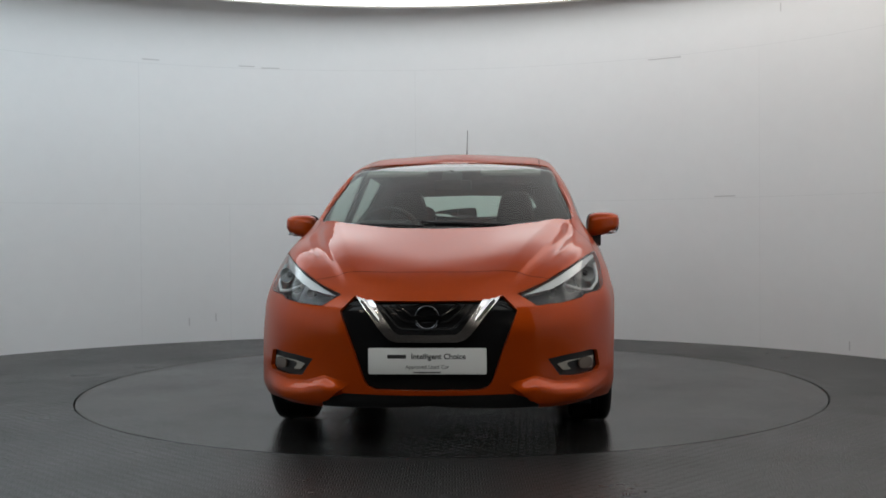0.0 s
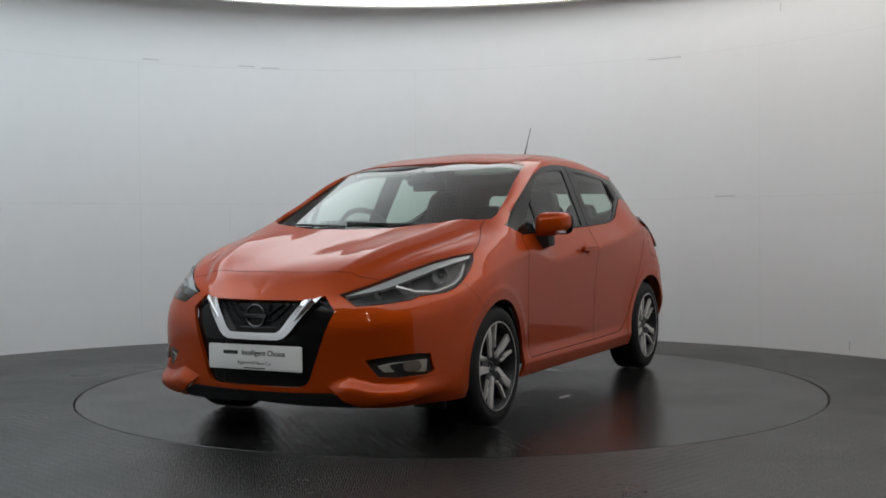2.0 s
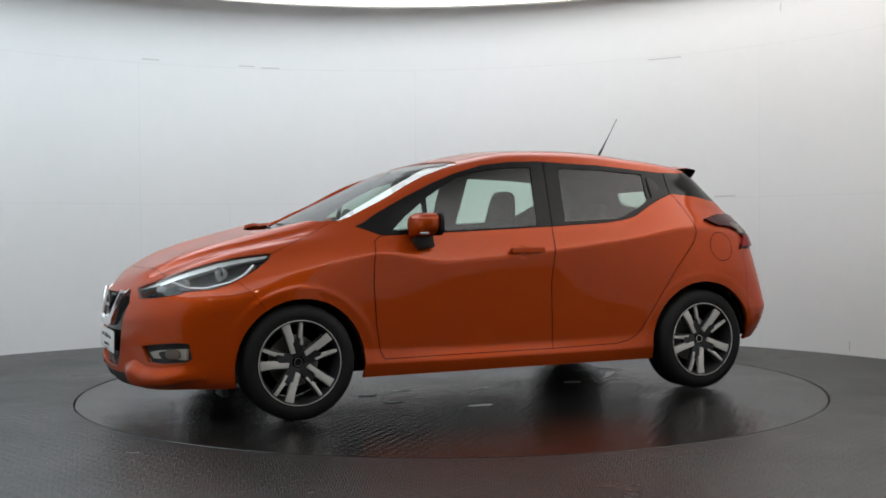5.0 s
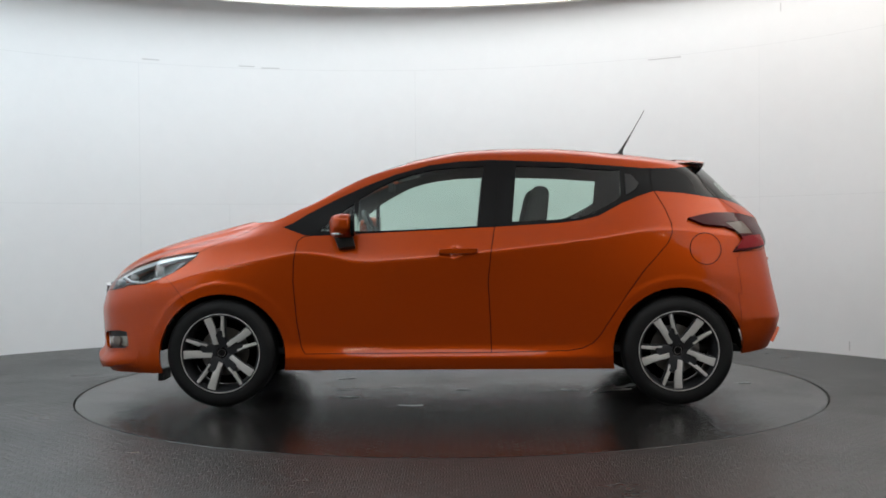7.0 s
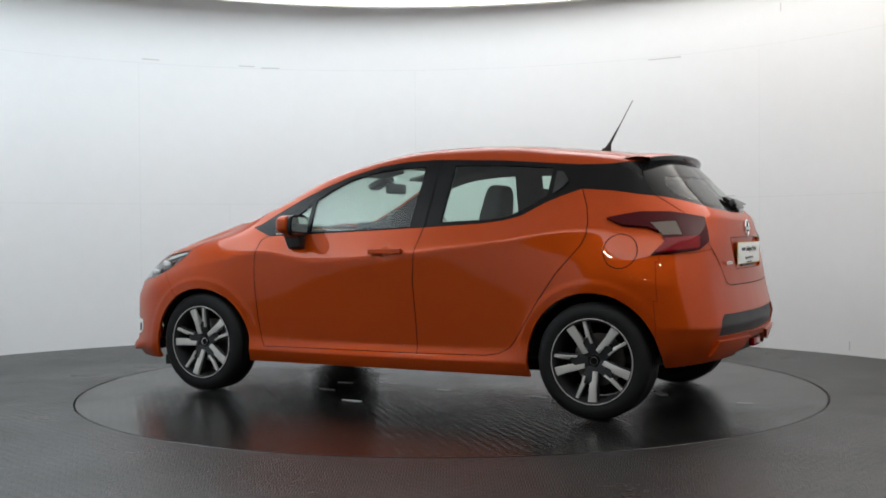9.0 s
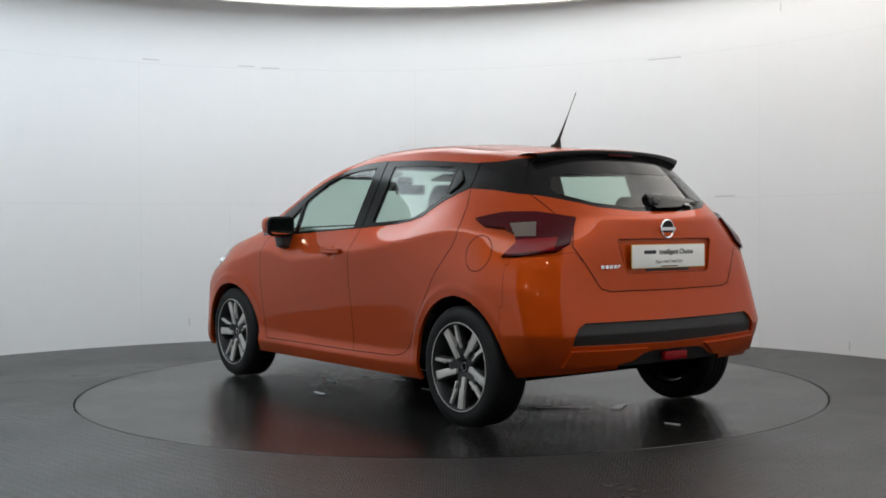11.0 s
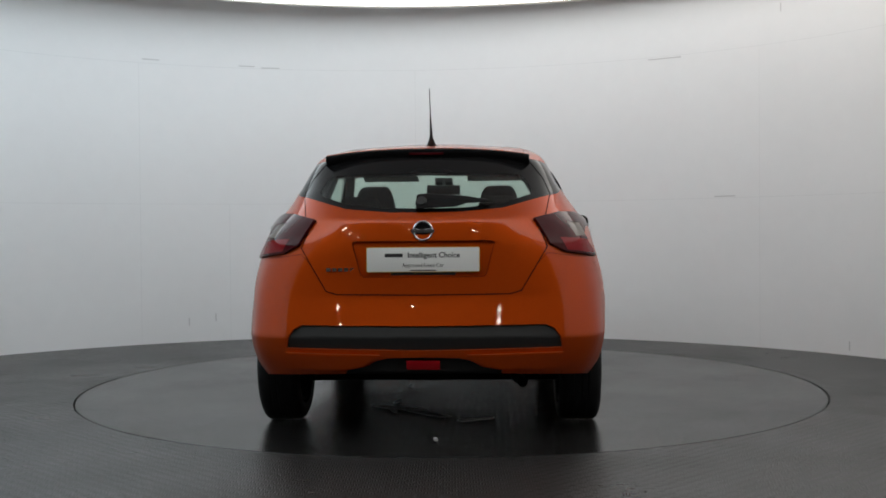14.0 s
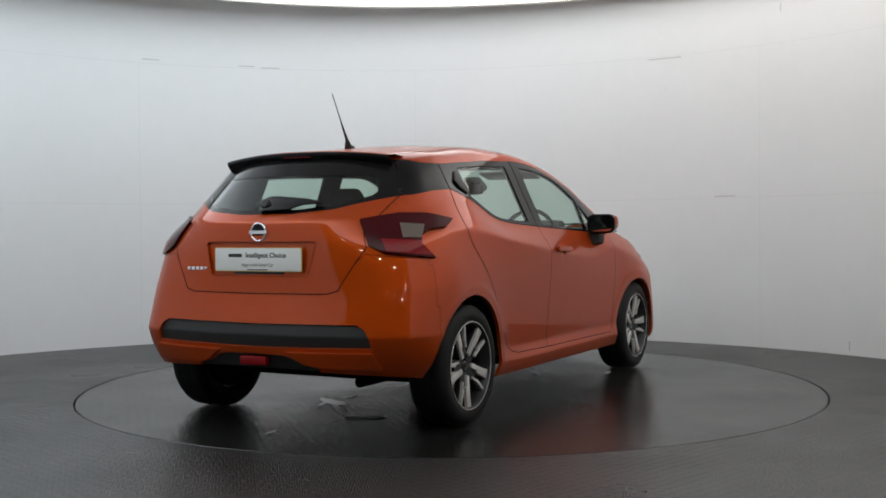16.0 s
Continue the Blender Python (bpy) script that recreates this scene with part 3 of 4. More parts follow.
    k.cut("roof", "top", [(.26, -.01), (.245, .30), (.225, .515), (-.24, .505), (-.80, .498), (-1.20, .485), (-1.36, .44), (-1.43, .25), (-1.46, -.01)], lambda c: c.z > 1.25, ["body_shell"])
    # side windows in their black surround
    k.cut("window_surround", "side", BLACK_TOP + BLACK_LOW[::-1], lambda c: c.y > .4)
    k.cut("quarter_panel_trim", "side", [(-1.145, 1.40), (-1.150, 1.10), (-1.8, .95), (-1.8, 1.40)], lambda c: c.y > .4, ["window_surround"])
    k.cut("rear_surround", "side", [(-.262, .90), (-.266, .99), (-.300, 1.40), (-1.147, 1.40), (-1.151, .90)], lambda c: c.y > .4, ["window_surround"])
    k.cut("quarter_light", "side", [(.715, .972), (.625, 1.050), (.518, 1.128), (.528, .966)], side, ["window_surround"])
    k.cut("front_window", "side", [(.502, .966), (.492, 1.150), (.40, 1.205), (.294, 1.260), (.20, 1.290), (.102, 1.311), (-.05, 1.326), (-.205, 1.331), (-.172, .992), (.2, .975)], side, ["window_surround"])
    k.cut("rear_window", "side", [(-.390, 1.330), (-.70, 1.320), (-.975, 1.300), (-.967, 1.146), (-.90, 1.105), (-.843, 1.076), (-.78, 1.047), (-.72, 1.032), (-.60, 1.024), (-.360, 1.014)], side, ["rear_surround"])
    k.cut("fuel_flap", "side", arc(-1.412, .857, .086, 0, 345, 23), lambda c: c.y > .6)
    # tail
    k.cut("rear_bumper", "front", [(-.01, .672), (.40, .675), (.452, .690), (.53, .815), (.575, .862), (.70, .845), (.90, .835), (.90, .1), (-.01, .1)], lambda c: c.x < -1.595, ["body_shell"])
    k.cut("tailgate", "front", [(-.01, .672), (.40, .675), (.452, .690), (.575, .89), (.528, 1.01), (.572, 1.035), (.600, 1.135), (.56, 1.22), (.50, 1.31), (.40, 1.345), (-.01, 1.36)], lambda c: c.x < -1.35)
    k.cut("tailgate_trim", "front", [(-.01, 1.053), (.16, 1.054), (.37, 1.073), (.55, 1.124), (.605, 1.140), (.575, 1.22), (.50, 1.318), (.30, 1.343), (-.01, 1.352)], lambda c: c.x < -1.35)
    k.cut("rear_screen", "front", [(-.01, 1.072), (.2, 1.076), (.38, 1.098), (.50, 1.140), (.515, 1.16), (.485, 1.215), (.455, 1.240), (-.01, 1.250)], lambda c: c.x < -1.35)
    k.cut("plate_recess", "front", [(-.01, .920), (.315, .920), (.330, .912), (.290, .765), (.275, .755), (-.01, .755)], lambda c: c.x < -1.5, ["tailgate"])
    lamp = [(-1.745, .510, 1.018), (-1.60, .63, 1.046), (-1.473, .707, 1.046), (-1.40, .735, 1.035), (-1.315, .764, 1.018), (-1.40, .775, .982), (-1.52, .75, .970), (-1.575, .735, .945), (-1.60, .745, .905), (-1.555, .80, .838),
            (-1.64, .76, .846), (-1.753, .645, .863), (-1.775, .575, .900)]
    k.cut("tail_lamp", "tail", tail_line(lamp), lambda c: c.x < -1.2 and c.z > .78)
    k.cut("tail_lamp_clear", "tail", tail_line([(-1.64, .66, .998), (-1.54, .74, .992), (-1.59, .755, .945), (-1.60, .76, .930), (-1.67, .69, .930)]), lambda c: c.x < -1.2 and c.z > .78, ["tail_lamp"])
    k.cut("tail_lamp_red", "tail", tail_line([(-1.74, .62, .925), (-1.60, .76, .915), (-1.575, .79, .85), (-1.64, .76, .855), (-1.74, .645, .870)]), lambda c: c.x < -1.2 and c.z > .78, ["tail_lamp"])
    k.cut("bumper_strip", "front", [(-.01, .532), (.565, .536), (.605, .515), (.630, .480), (.638, .428), (-.01, .418)], tail)
    k.cut("rear_ledge", "front", [(.20, .402), (.64, .410), (.665, .335), (.37, .335), (.28, .352)], tail, ["rear_bumper", "body_shell"])
    k.cut("diffuser", "front", [(-.01, .2), (-.01, .388), (.165, .384), (.215, .372), (.27, .342), (.36, .325), (.36, .2)], tail)
    return k


def panel(k, names, out=0.0, depth=.018, both=True, flip=False):
    """A bmesh of the faces of some panels, moved out along the skin, with a turned-in rim. both: with the mirrored half."""
    src = k.faces(*names)
    bm, old = bmesh.new(), {}
    for f in src:
        for x in f.verts:
            if x not in old:
                old[x] = bm.verts.new(x.co + x.normal * (out(x.co) if callable(out) else out))
                if abs(x.co.y) < 1e-4:
                    old[x].co.y = 0
        bm.faces.new([old[x] for x in f.verts])
    if depth:
        inner = {}
        for x, y in old.items():
            inner[y] = x.normal
        edges = [e for e in bm.edges if len(e.link_faces) == 1 and not (abs(e.verts[0].co.y) < 1e-4 and abs(e.verts[1].co.y) < 1e-4)]
        low = {}
        for e in edges:
            for x in e.verts:
                if x not in low:
                    low[x] = bm.verts.new(x.co - inner[x] * depth)
            p, q = e.verts
            if e.link_loops[0].vert is p:
                p, q = q, p
            bm.faces.new((p, q, low[q], low[p]))
            e.smooth = False
    if both:
        half = bm.copy()
        for x in half.verts:
            x.co.y = -x.co.y
        bmesh.ops.reverse_faces(half, faces=half.faces[:])
        bm = merge(bm, half)
        bmesh.ops.remove_doubles(bm, verts=[x for x in bm.verts if abs(x.co.y) < 2e-3], dist=3e-4)
    elif flip:
        for x in bm.verts:
            x.co.y = -x.co.y
        bmesh.ops.reverse_faces(bm, faces=bm.faces[:])
    return bm


def gaps(k, pairs, width, side):
    """Thin dark joints along the borders between panels, on one side of the car: one bmesh for each unbroken line."""
    edges = []
    for e in k.bm.edges:
        if len(e.link_faces) == 2 and e.calc_length() > 1e-5:
            t = {k.names[f[k.tag]] for f in e.link_faces}
            if len(t) > 1 and "opening" not in t and any(a in t and (b in t or b == "*") for a, b in pairs):
                edges.append(e)
    at = {}
    for e in edges:
        for x in e.verts:
            at.setdefault(x, []).append(e)
    done, lines = set(), []
    for first in edges:
        if first in done:
            continue
        run, todo = [], [first]
        done.add(first)
        while todo:
            e = todo.pop()
            run.append(e)
            for x in e.verts:
                for o in at[x]:
                    if o not in done:
                        done.add(o)
                        todo.append(o)
        if sum(e.calc_length() for e in run) < .03:
            continue
        bm = bmesh.new()
        for e in run:
            p, q = e.verts
            d = (q.co - p.co).normalized()
            n = (p.normal + q.normal).normalized()
            s = d.cross(n) * width
            quad = [p.co - d * .001 - s + n * .0007, q.co + d * .001 - s + n * .0007, q.co + d * .001 + s + n * .0007, p.co - d * .001 + s + n * .0007]
            quad = [Vector((c.x, c.y * side, c.z)) for c in quad]
            bm.faces.new([bm.verts.new(c) for c in (quad if side > 0 else quad[::-1])])
        lines.append(bm)
    return lines


def wheel_parts():
    """One wheel, its outer face towards +y, its middle at the origin."""
    hub = new("wheel")
    R, W = .299, .098
    tyre = [(.214, -W), (.232, -W - .004), (.262, -W - .006), (.288, -W + .006), (.299, -W + .022), (R, -.05), (R, -.031), (.296, -.029), (.296, -.024), (R, -.022), (R, .001), (.296, .003), (.296, .008), (R, .010), (R, .032), (.296, .034), (.296, .039), (R, .041),
            (R, .055), (.299, W - .022), (.288, W - .006), (.262, W + .006), (.240, W + .006), (.222, W + .001), (.214, W - .002)]
    part("tyre", lathe(tyre, 96), RUBBER, hub, "black road tyre", sharp=40)
    rim = part("rim", lathe([(.219, W - .004), (.2195, W + .003), (.213, W + .005), (.209, W), (.205, W - .02), (.196, W - .04), (.190, -.05), (.20, -W)], 80), DARK_ALLOY, hub, "dark alloy wheel rim")
    part("rim_edge", lathe([(.2195, W + .0035), (.2185, W + .006), (.2150, W + .006), (.2140, W + .002)], 80), ALLOY, rim, "bright machined edge")
    part("brake_disc", lathe([(0, -.02), (.135, -.02), (.135, -.035), (0, -.035)], 48), STEEL, hub)
    part("back_plate", lathe([(0, -.06), (.188, -.06), (.188, -.07), (0, -.07)], 48), GAP, hub)

    def pad(points, depth, y, bevel, a):
        c, s = math.cos(a), math.sin(a)
        bowl = lambda r: -.016 * (1 - min(1, r / .21)) ** 1.0
        return prism(points, depth, lambda u, w, d: Vector((u * c + w * s, y + d + bowl(math.hypot(u, w)), u * s - w * c)), bevel)
    for i in range(5):
        a = radians(78 + 72 * i)
        # wide machined blade, thin machined blade, dark web between
        part("spoke", pad([(.050, .006), (.105, .010), (.112, .000), (.213, .008), (.213, .056), (.150, .042), (.052, .032)], .03, W - .038, .003, a), ALLOY, hub, "machined silver spoke")
        part("spoke", pad([(.085, -.028), (.118, -.034), (.126, -.024), (.212, -.048), (.212, -.064), (.118, -.043), (.082, -.040)], .03, W - .038, .0025, a), ALLOY, hub, "machined silver spoke")
        part("spoke_web", pad([(.03, -.036), (.10, -.048), (.205, -.072), (.205, -.046), (.12, -.022), (.12, .002), (.205, .006), (.206, .060), (.10, .042), (.03, .032)], .028, W - .050, .003, a), DARK_ALLOY, hub, "dark grey spoke web")
        b = radians(90 + 72 * i + 36)
        part("wheel_nut", lathe([(0, .012), (.008, .012), (.0095, .009), (.0095, 0), (0, 0)], 6), STEEL, hub, at=pose(.057 * math.cos(b), W - .055, .057 * math.sin(b)))
    part("hub", lathe([(0, W - .045), (.040, W - .047), (.072, W - .052), (.076, W - .07), (0, W - .07)], 40), DARK_ALLOY, hub)
    cap = part("centre_cap", lathe([(0, W - .034), (.024, W - .035), (.028, W - .04), (.028, W - .05), (0, W - .05)], 32), BLACK_GLOSS, hub)
    ring = part("badge", lathe([(.019, W - .033), (.0225, W - .033), (.0225, W - .037), (.019, W - .037)], 32, closed=True), CHROME, cap, "chrome ring badge")
    return hub


def rounded(w, h, r, n=5):
    pts = []
    for cx, cy, a in ((w / 2 - r, h / 2 - r, 0), (-w / 2 + r, h / 2 - r, 90), (-w / 2 + r, -h / 2 + r, 180), (w / 2 - r, -h / 2 + r, 270)):
        pts += arc(cx, cy, r, a, a + 90, n)
    return pts


def plate(parent, at, edge):
    """Show plate in its car: local x across, y up, z out."""
    p = part("show_plate", prism(rounded(.524, .116, .008), .004, lambda a, b, d: Vector((a, b, d))), edge, parent, "white dealer show plate with two lines of print", at=at)
    part("plate_face", prism(rounded(.518, .110, .007), .003, lambda a, b, d: Vector((a, b, d + .0022)), .0004), PLATE, p, "white plate face")
    part("brand_bar", prism(rounded(.083, .017, .003), .0006, lambda a, b, d: Vector((a - .135, b + .020, d + .0052))), INK, p, "brand word as a plain black bar")
    lettering("Intelligent Choice", .034, INK, p, pose(.050, .020, .0054), bold=.0007)
    lettering("Approved Used Car", .0235, INK, p, pose(0, -.026, .0054))
    part("small_print", prism(rounded(.12, .005, .001), .0006, lambda a, b, d: Vector((a, b - .0495, d + .0052))), INK, p, "row of tiny print as a bar")
    return p


def emblem(parent, at, r, metal=CHROME):
    e = part("emblem", tube([(r * .9 * math.cos(a), r * .9 * math.sin(a), .003) for a in (2 * math.pi * i / 40 for i in range(40))], r * .11, 10, True), metal, parent, "chrome ring emblem with a cross bar", at=at)
    part("bar", prism(rounded(r * 2.25, r * .36, .004), .010, lambda a, b, d: Vector((a, b, d)), .002), metal, e)
    part("backing", lathe([(0, .0015), (r * .82, .0015), (r * .82, 0)], 40, "Z"), BLACK_GLOSS, e)
    return e


def chin_swell(c):
    """How far the wedge under the fog lamp stands out: a sloping upper facet over a steep face."""
    top = float(np.interp(c.y, [.35, .475, .56, .66, .77], [.288, .322, .296, .292, .312]))
    u, w = max(0, min(1, (top - c.z) / .055)), max(0, min(1, (c.y - .34) / .12, (.83 - c.y) / .18))
    return .034 * u * u * (3 - 2 * u) * w * w * (3 - 2 * w) + .001


def tapered(bm, top, at, lean):
    """Narrows a padded block towards its top, leans it back and puts it in place."""
    z0, z1 = min(v.co.z for v in bm.verts), max(v.co.z for v in bm.verts)
    for v in bm.verts:
        u = (v.co.z - z0) / (z1 - z0)
        v.co.y *= 1 - (1 - top) * u ** 2
        v.co.x *= 1 - .25 * u ** 2
    bm.transform(Matrix.Translation(at) @ Matrix.Rotation(radians(lean), 4, "Y"))
    return bm


def seat(parent, at):
    s = new("front_seat")
    s.parent, s.matrix_basis = parent, at
    part("cushion", box((.52, .50, .16), (.02, 0, .34), .05, 4), CLOTH, s)
    part("backrest", tapered(box((.16, .50, .66), (0, 0, 0), .06, 5), .72, (-.30, 0, .70), -16), CLOTH, s)
    part("headrest", tapered(box((.125, .27, .25), (0, 0, 0), .055, 5), .62, (-.425, 0, 1.10), -10), CLOTH, s)
    for y in (-.06, .06):
        part("headrest_post", tube([(-.40, y, .95), (-.425, y, 1.06)], .006), CHROME, s)
    return s


def screen_height(x, y):
    """The straight slope of the windscreen, which runs on under the bonnet's rear edge."""
    return 1.330 - .47 * (x - .41) - .055 * (y / .66) ** 2


def build_car():
    car = new("car")
    tagged(car, "metallic orange five-door hatchback parked on the turntable", "car")
    k = cut_panels()
    shell = part("body_shell", panel(k, ["body_shell"]), PAINT, car, "metallic orange body shell with roof and wings")
    part("roof", panel(k, ["roof"]), PAINT, car, "orange roof skin")
    part("bonnet", panel(k, ["bonnet"]), PAINT, car, "orange bonnet")
    bumper = part("front_bumper", panel(k, ["front_bumper"]), PAINT, car, "orange front bumper")
    for flip in (False, True):
        part("chin", panel(k, ["chin"], chin_swell, .020, both=False, flip=flip), PAINT, bumper, "orange wedge along the lower edge")
    part("front_lip", panel(k, ["front_lip"], -.004), BLACK, bumper, "black lower lip")
    grille = part("grille", panel(k, ["grille"], -.022, .02), BLACK_GLOSS, bumper, "gloss black grille")
    part("grille_trim", panel(k, ["grille_trim"], .006, .035), CHROME, grille, "chrome V-shaped grille trim")
    vee = [(.292, .662), (.25, .612), (.176, .517), (.153, .499), (.122, .492), (0, .490)]
    vee = vee + [(-y, z) for y, z in vee[-2::-1]]
    part("grille_trim_edge", tube([(2.092 - .30 * y * y - .35 * max(0, z - .60) ** 1.2, y, z) for y, z in vee], .013, 12), CHROME, grille, "rounded chrome ridge")
    for i, (w, z0) in enumerate(((.215, .640), (.178, .640), (.140, .640))):
        low = .535 + .028 * i
        pts = [(y, z) for y, z in ((-w, z0), (-w * .62, low + .012), (-w * .52, low), (0, low - .002), (w * .52, low), (w * .62, low + .012), (w, z0))]
        part("grille_bar", tube([(2.076 - .32 * y * y - .012 * max(0, (z - .60) / .04), y, z) for y, z in pts], .0075), BLACK_GLOSS, grille)
    for s in (1, -1):
        for i in range(4):
            part("grille_slat", tube([(2.034 - .02 * i, s * (.316 + .012 * i), .652 - .018 * i), (2.022 - .004 * i, s * (.356 + .005 * i), .640 - .018 * i)], .004, 6), BLACK, grille)
    part("badge_panel", box((.012, .15, .12), (2.072, 0, .575), .005), BLACK_GLOSS, grille)
    emblem(grille, pose(2.081, 0, .583, 90, 0, 90), .056, CHROME_DARK_REFLECTION)
    plate(bumper, pose(2.094, 0, .393, 90, 0, 90), PLATE)
    for y in (1, -1):
        flip = y < 0
        door = part("front_door", panel(k, ["front_door"], both=False, flip=flip), PAINT, car, "orange front door")
        rear = part("rear_door", panel(k, ["rear_door"], both=False, flip=flip), PAINT, car, "orange rear door")
        trim = part("window_surround", panel(k, ["window_surround"], -.001, both=False, flip=flip), BLACK_GLOSS, car, "gloss black window surround")
        part("rear_surround", panel(k, ["rear_surround"], -.001, both=False, flip=flip), BLACK_GLOSS, rear, "gloss black rear door window surround")
        part("quarter_panel_trim", panel(k, ["quarter_panel_trim"], -.001, both=False, flip=flip), BLACK_GLOSS, car, "gloss black rear quarter trim")
        for w in ("quarter_light", "front_window", "rear_window"):
            part(w, panel(k, [w], -.006, 0, both=False, flip=flip), WINDOW, car, "green tinted side glass").visible_shadow = False
        part("door_vent_trim", prism([(-1.0, 1.16), (-1.0, 1.28), (-1.035, 1.275), (-1.075, 1.225), (-1.05, 1.19)], .01, lambda a, b, d: Vector((a, y * (.700 - (b - 1.15) * .58 + d), b)), .002), BLACK, trim)
        part("fuel_flap" if not flip else "wing_panel", panel(k, ["fuel_flap"], both=False, flip=flip), PAINT, car)
        # door handle over its cup
        part("door_handle", prism(rounded(.215, .030, .013), .024, lambda a, b, d: Vector((-.060 + a, y * (.851 + d - .10 * (a / .12) ** 2 * .12), .855 + b + .03 * -a * .55)), .006), PAINT, door, "orange pull handle")
        # mirror
        mirror = new("door_mirror")
        mirror.parent = car
        mirror.matrix_basis = pose(.545, y * .872, 1.000)
        hood = bmesh.new()
        bmesh.ops.create_uvsphere(hood, u_segments=32, v_segments=20, radius=1)
        for v in hood.verts:
            x, yy, z = v.co
            x, yy, z = (math.copysign(abs(c) ** .62, c) for c in (x, yy, z))
            x = x * (.085 if x > 0 else .045) + .012
            v.co = (x - (.020 * yy * y if x > 0 else 0), yy * .092, z * (.064 - .012 * yy * y) + .012 * yy * y)
        bmesh.ops.recalc_face_normals(hood, faces=hood.faces[:])
        part("mirror_cover", hood, PAINT, mirror, "orange mirror cover", sharp=80)
        part("mirror_rim", prism(rounded(.184, .122, .042), .022, lambda a, b, d: Vector((-.047 + d, a, b + .002)), .004), BLACK_GLOSS, mirror)
        part("mirror_glass", prism(rounded(.158, .096, .034), .003, lambda a, b, d: Vector((-.0485 + d, a, b + .002))), MIRROR, mirror, "silver mirror glass")
        part("indicator", box((.05, .085, .014), (.040, y * .030, -.046), .006, 2, Matrix.Rotation(radians(-28 * y), 4, "Z")), HL_SILVER, mirror, "clear indicator strip")
        part("mirror_foot", prism([(-.055, -.085), (.035, -.095), (.062, -.03), (.03, .0), (-.035, .0)], .085, lambda a, b, d: Vector((a + .015, y * (-.015 - d * 1.25), b - .03 - d * .42)), .006), BLACK, mirror, "black mirror foot")
        # headlamp: dark housing, silver reflectors, clear cover
        lamp = part("headlamp", panel(k, ["headlamp", "headlamp_blade"], -.065, .01, both=False, flip=flip), HL_DARK, car, "clear-covered headlamp with a bright light guide")
        part("light_guide", panel(k, ["headlamp_blade"], -.010, .02, both=False, flip=flip), HL_SILVER, lamp, "silver upper blade")
        part("lamp_cover", panel(k, ["headlamp", "headlamp_blade"], .0015, .03, both=False, flip=flip), LENS, lamp, "clear cover").visible_shadow = False
        hook = [(1.86, .615, .715), (1.80, .685, .690), (1.72, .740, .685), (1.60, .775, .715), (1.53, .780, .750), (1.48, .772, .80)]
        part("light_guide", tube([(x - .004, y * (yy - .004), z) for x, yy, z in hook], .008), HL_SILVER, lamp, "silver light guide hook")
        for c, r in (((1.635, .728, .757), .037), ((1.805, .640, .706), .030), ((1.905, .555, .682), .020)):
            ref = lathe([(r, .03), (r * .96, .030), (r * .80, .006), (r * .45, -.012), (0, -.016)], 28, "Z")
            unit = part("reflector", ref, HL_SILVER, lamp, at=look((c[0] - .02, y * (c[1] - .012), c[2]), (c[0] - 1.2, y * (c[1] - .5), c[2])))
            ball = bmesh.new()
            bmesh.ops.create_uvsphere(ball, u_segments=18, v_segments=10, radius=r * .42)
            part("bulb_lens", ball, BLACK_GLOSS, unit)
        # fog lamp
        fog = part("fog_recess", panel(k, ["fog_recess"], -.022, .02, both=False, flip=flip), BLACK, bumper, "black fog lamp recess")
        part("fog_lamp", prism([(-.070, -.026), (.070, -.030), (.074, .028), (-.045, .016), (-.095, .004)], .02, lambda a, b, d: Vector((1.878 - a * .95 - a * a * 2.0 + d * .8, y * (.668 + a), .362 + b)), .005), FOG_LENS, fog, "clear fog lamp")
        part("fog_glass", prism(rounded(.062, .050, .02), .012, lambda a, b, d: Vector((1.868 - a * .95 + d * .8, y * (.700 + a + d * .5), .362 + b)), .003), LAMP_CLEAR, fog)
        # tail lamp
        tl = part("tail_lamp", panel(k, ["tail_lamp"], .016, .04, both=False, flip=flip), LAMP_DEEP, car, "dark red boomerang tail lamp")
        part("clear_lens", panel(k, ["tail_lamp_clear"], .014, .02, both=False, flip=flip), LAMP_CLEAR, tl, "smoked clear reversing lens")
        part("red_lens", panel(k, ["tail_lamp_red"], .017, .02, both=False, flip=flip), LAMP_RED, tl, "bright red lens")
        part("wheel_arch_liner", prism(arc(1.248, .278, .340, 6, 178, 28) + arc(1.248, .278, .348, 178, 6, 28), -.30, lambda a, b, d: Vector((a, y * (.815 + d), b))), GAP, car, smooth=False)
        part("wheel_arch_liner", prism(arc(-1.2625, .290, .348, 2, 177, 28) + arc(-1.2625, .290, .357, 177, 2, 28), -.28, lambda a, b, d: Vector((a, y * (.795 + d), b))), GAP, car, smooth=False)
        part("wheel_arch_liner", prism(arc(1.248, .278, .345, -10, 190, 28), .01, lambda a, b, d: Vector((a, y * (.55 + d), b))), GAP, car, smooth=False)
        part("wheel_arch_liner", prism(arc(-1.2625, .290, .354, -5, 185, 28), .01, lambda a, b, d: Vector((a, y * (.55 + d), b))), GAP, car, smooth=False)
        part("mud_flap", box((.03, .16, .06), (1.62, y * .66, .165), .003), BLACK, car)
    pane = panel(k, ["windscreen"], -.003, 0)
    for v in pane.verts:
        v.co.z = min(v.co.z, screen_height(v.co.x, v.co.y))
    glass = part("windscreen", pane, WINDOW, car, "green tinted windscreen")
    glass.visible_shadow = False
    gate = part("tailgate", panel(k, ["tailgate"]), PAINT, car, "orange tailgate")
    part("plate_recess", panel(k, ["plate_recess"], -.014, -.016), PAINT, gate, "orange recess behind the plate")
    part("tailgate_trim", panel(k, ["tailgate_trim"], -.001), BLACK_GLOSS, gate, "gloss black glass border")
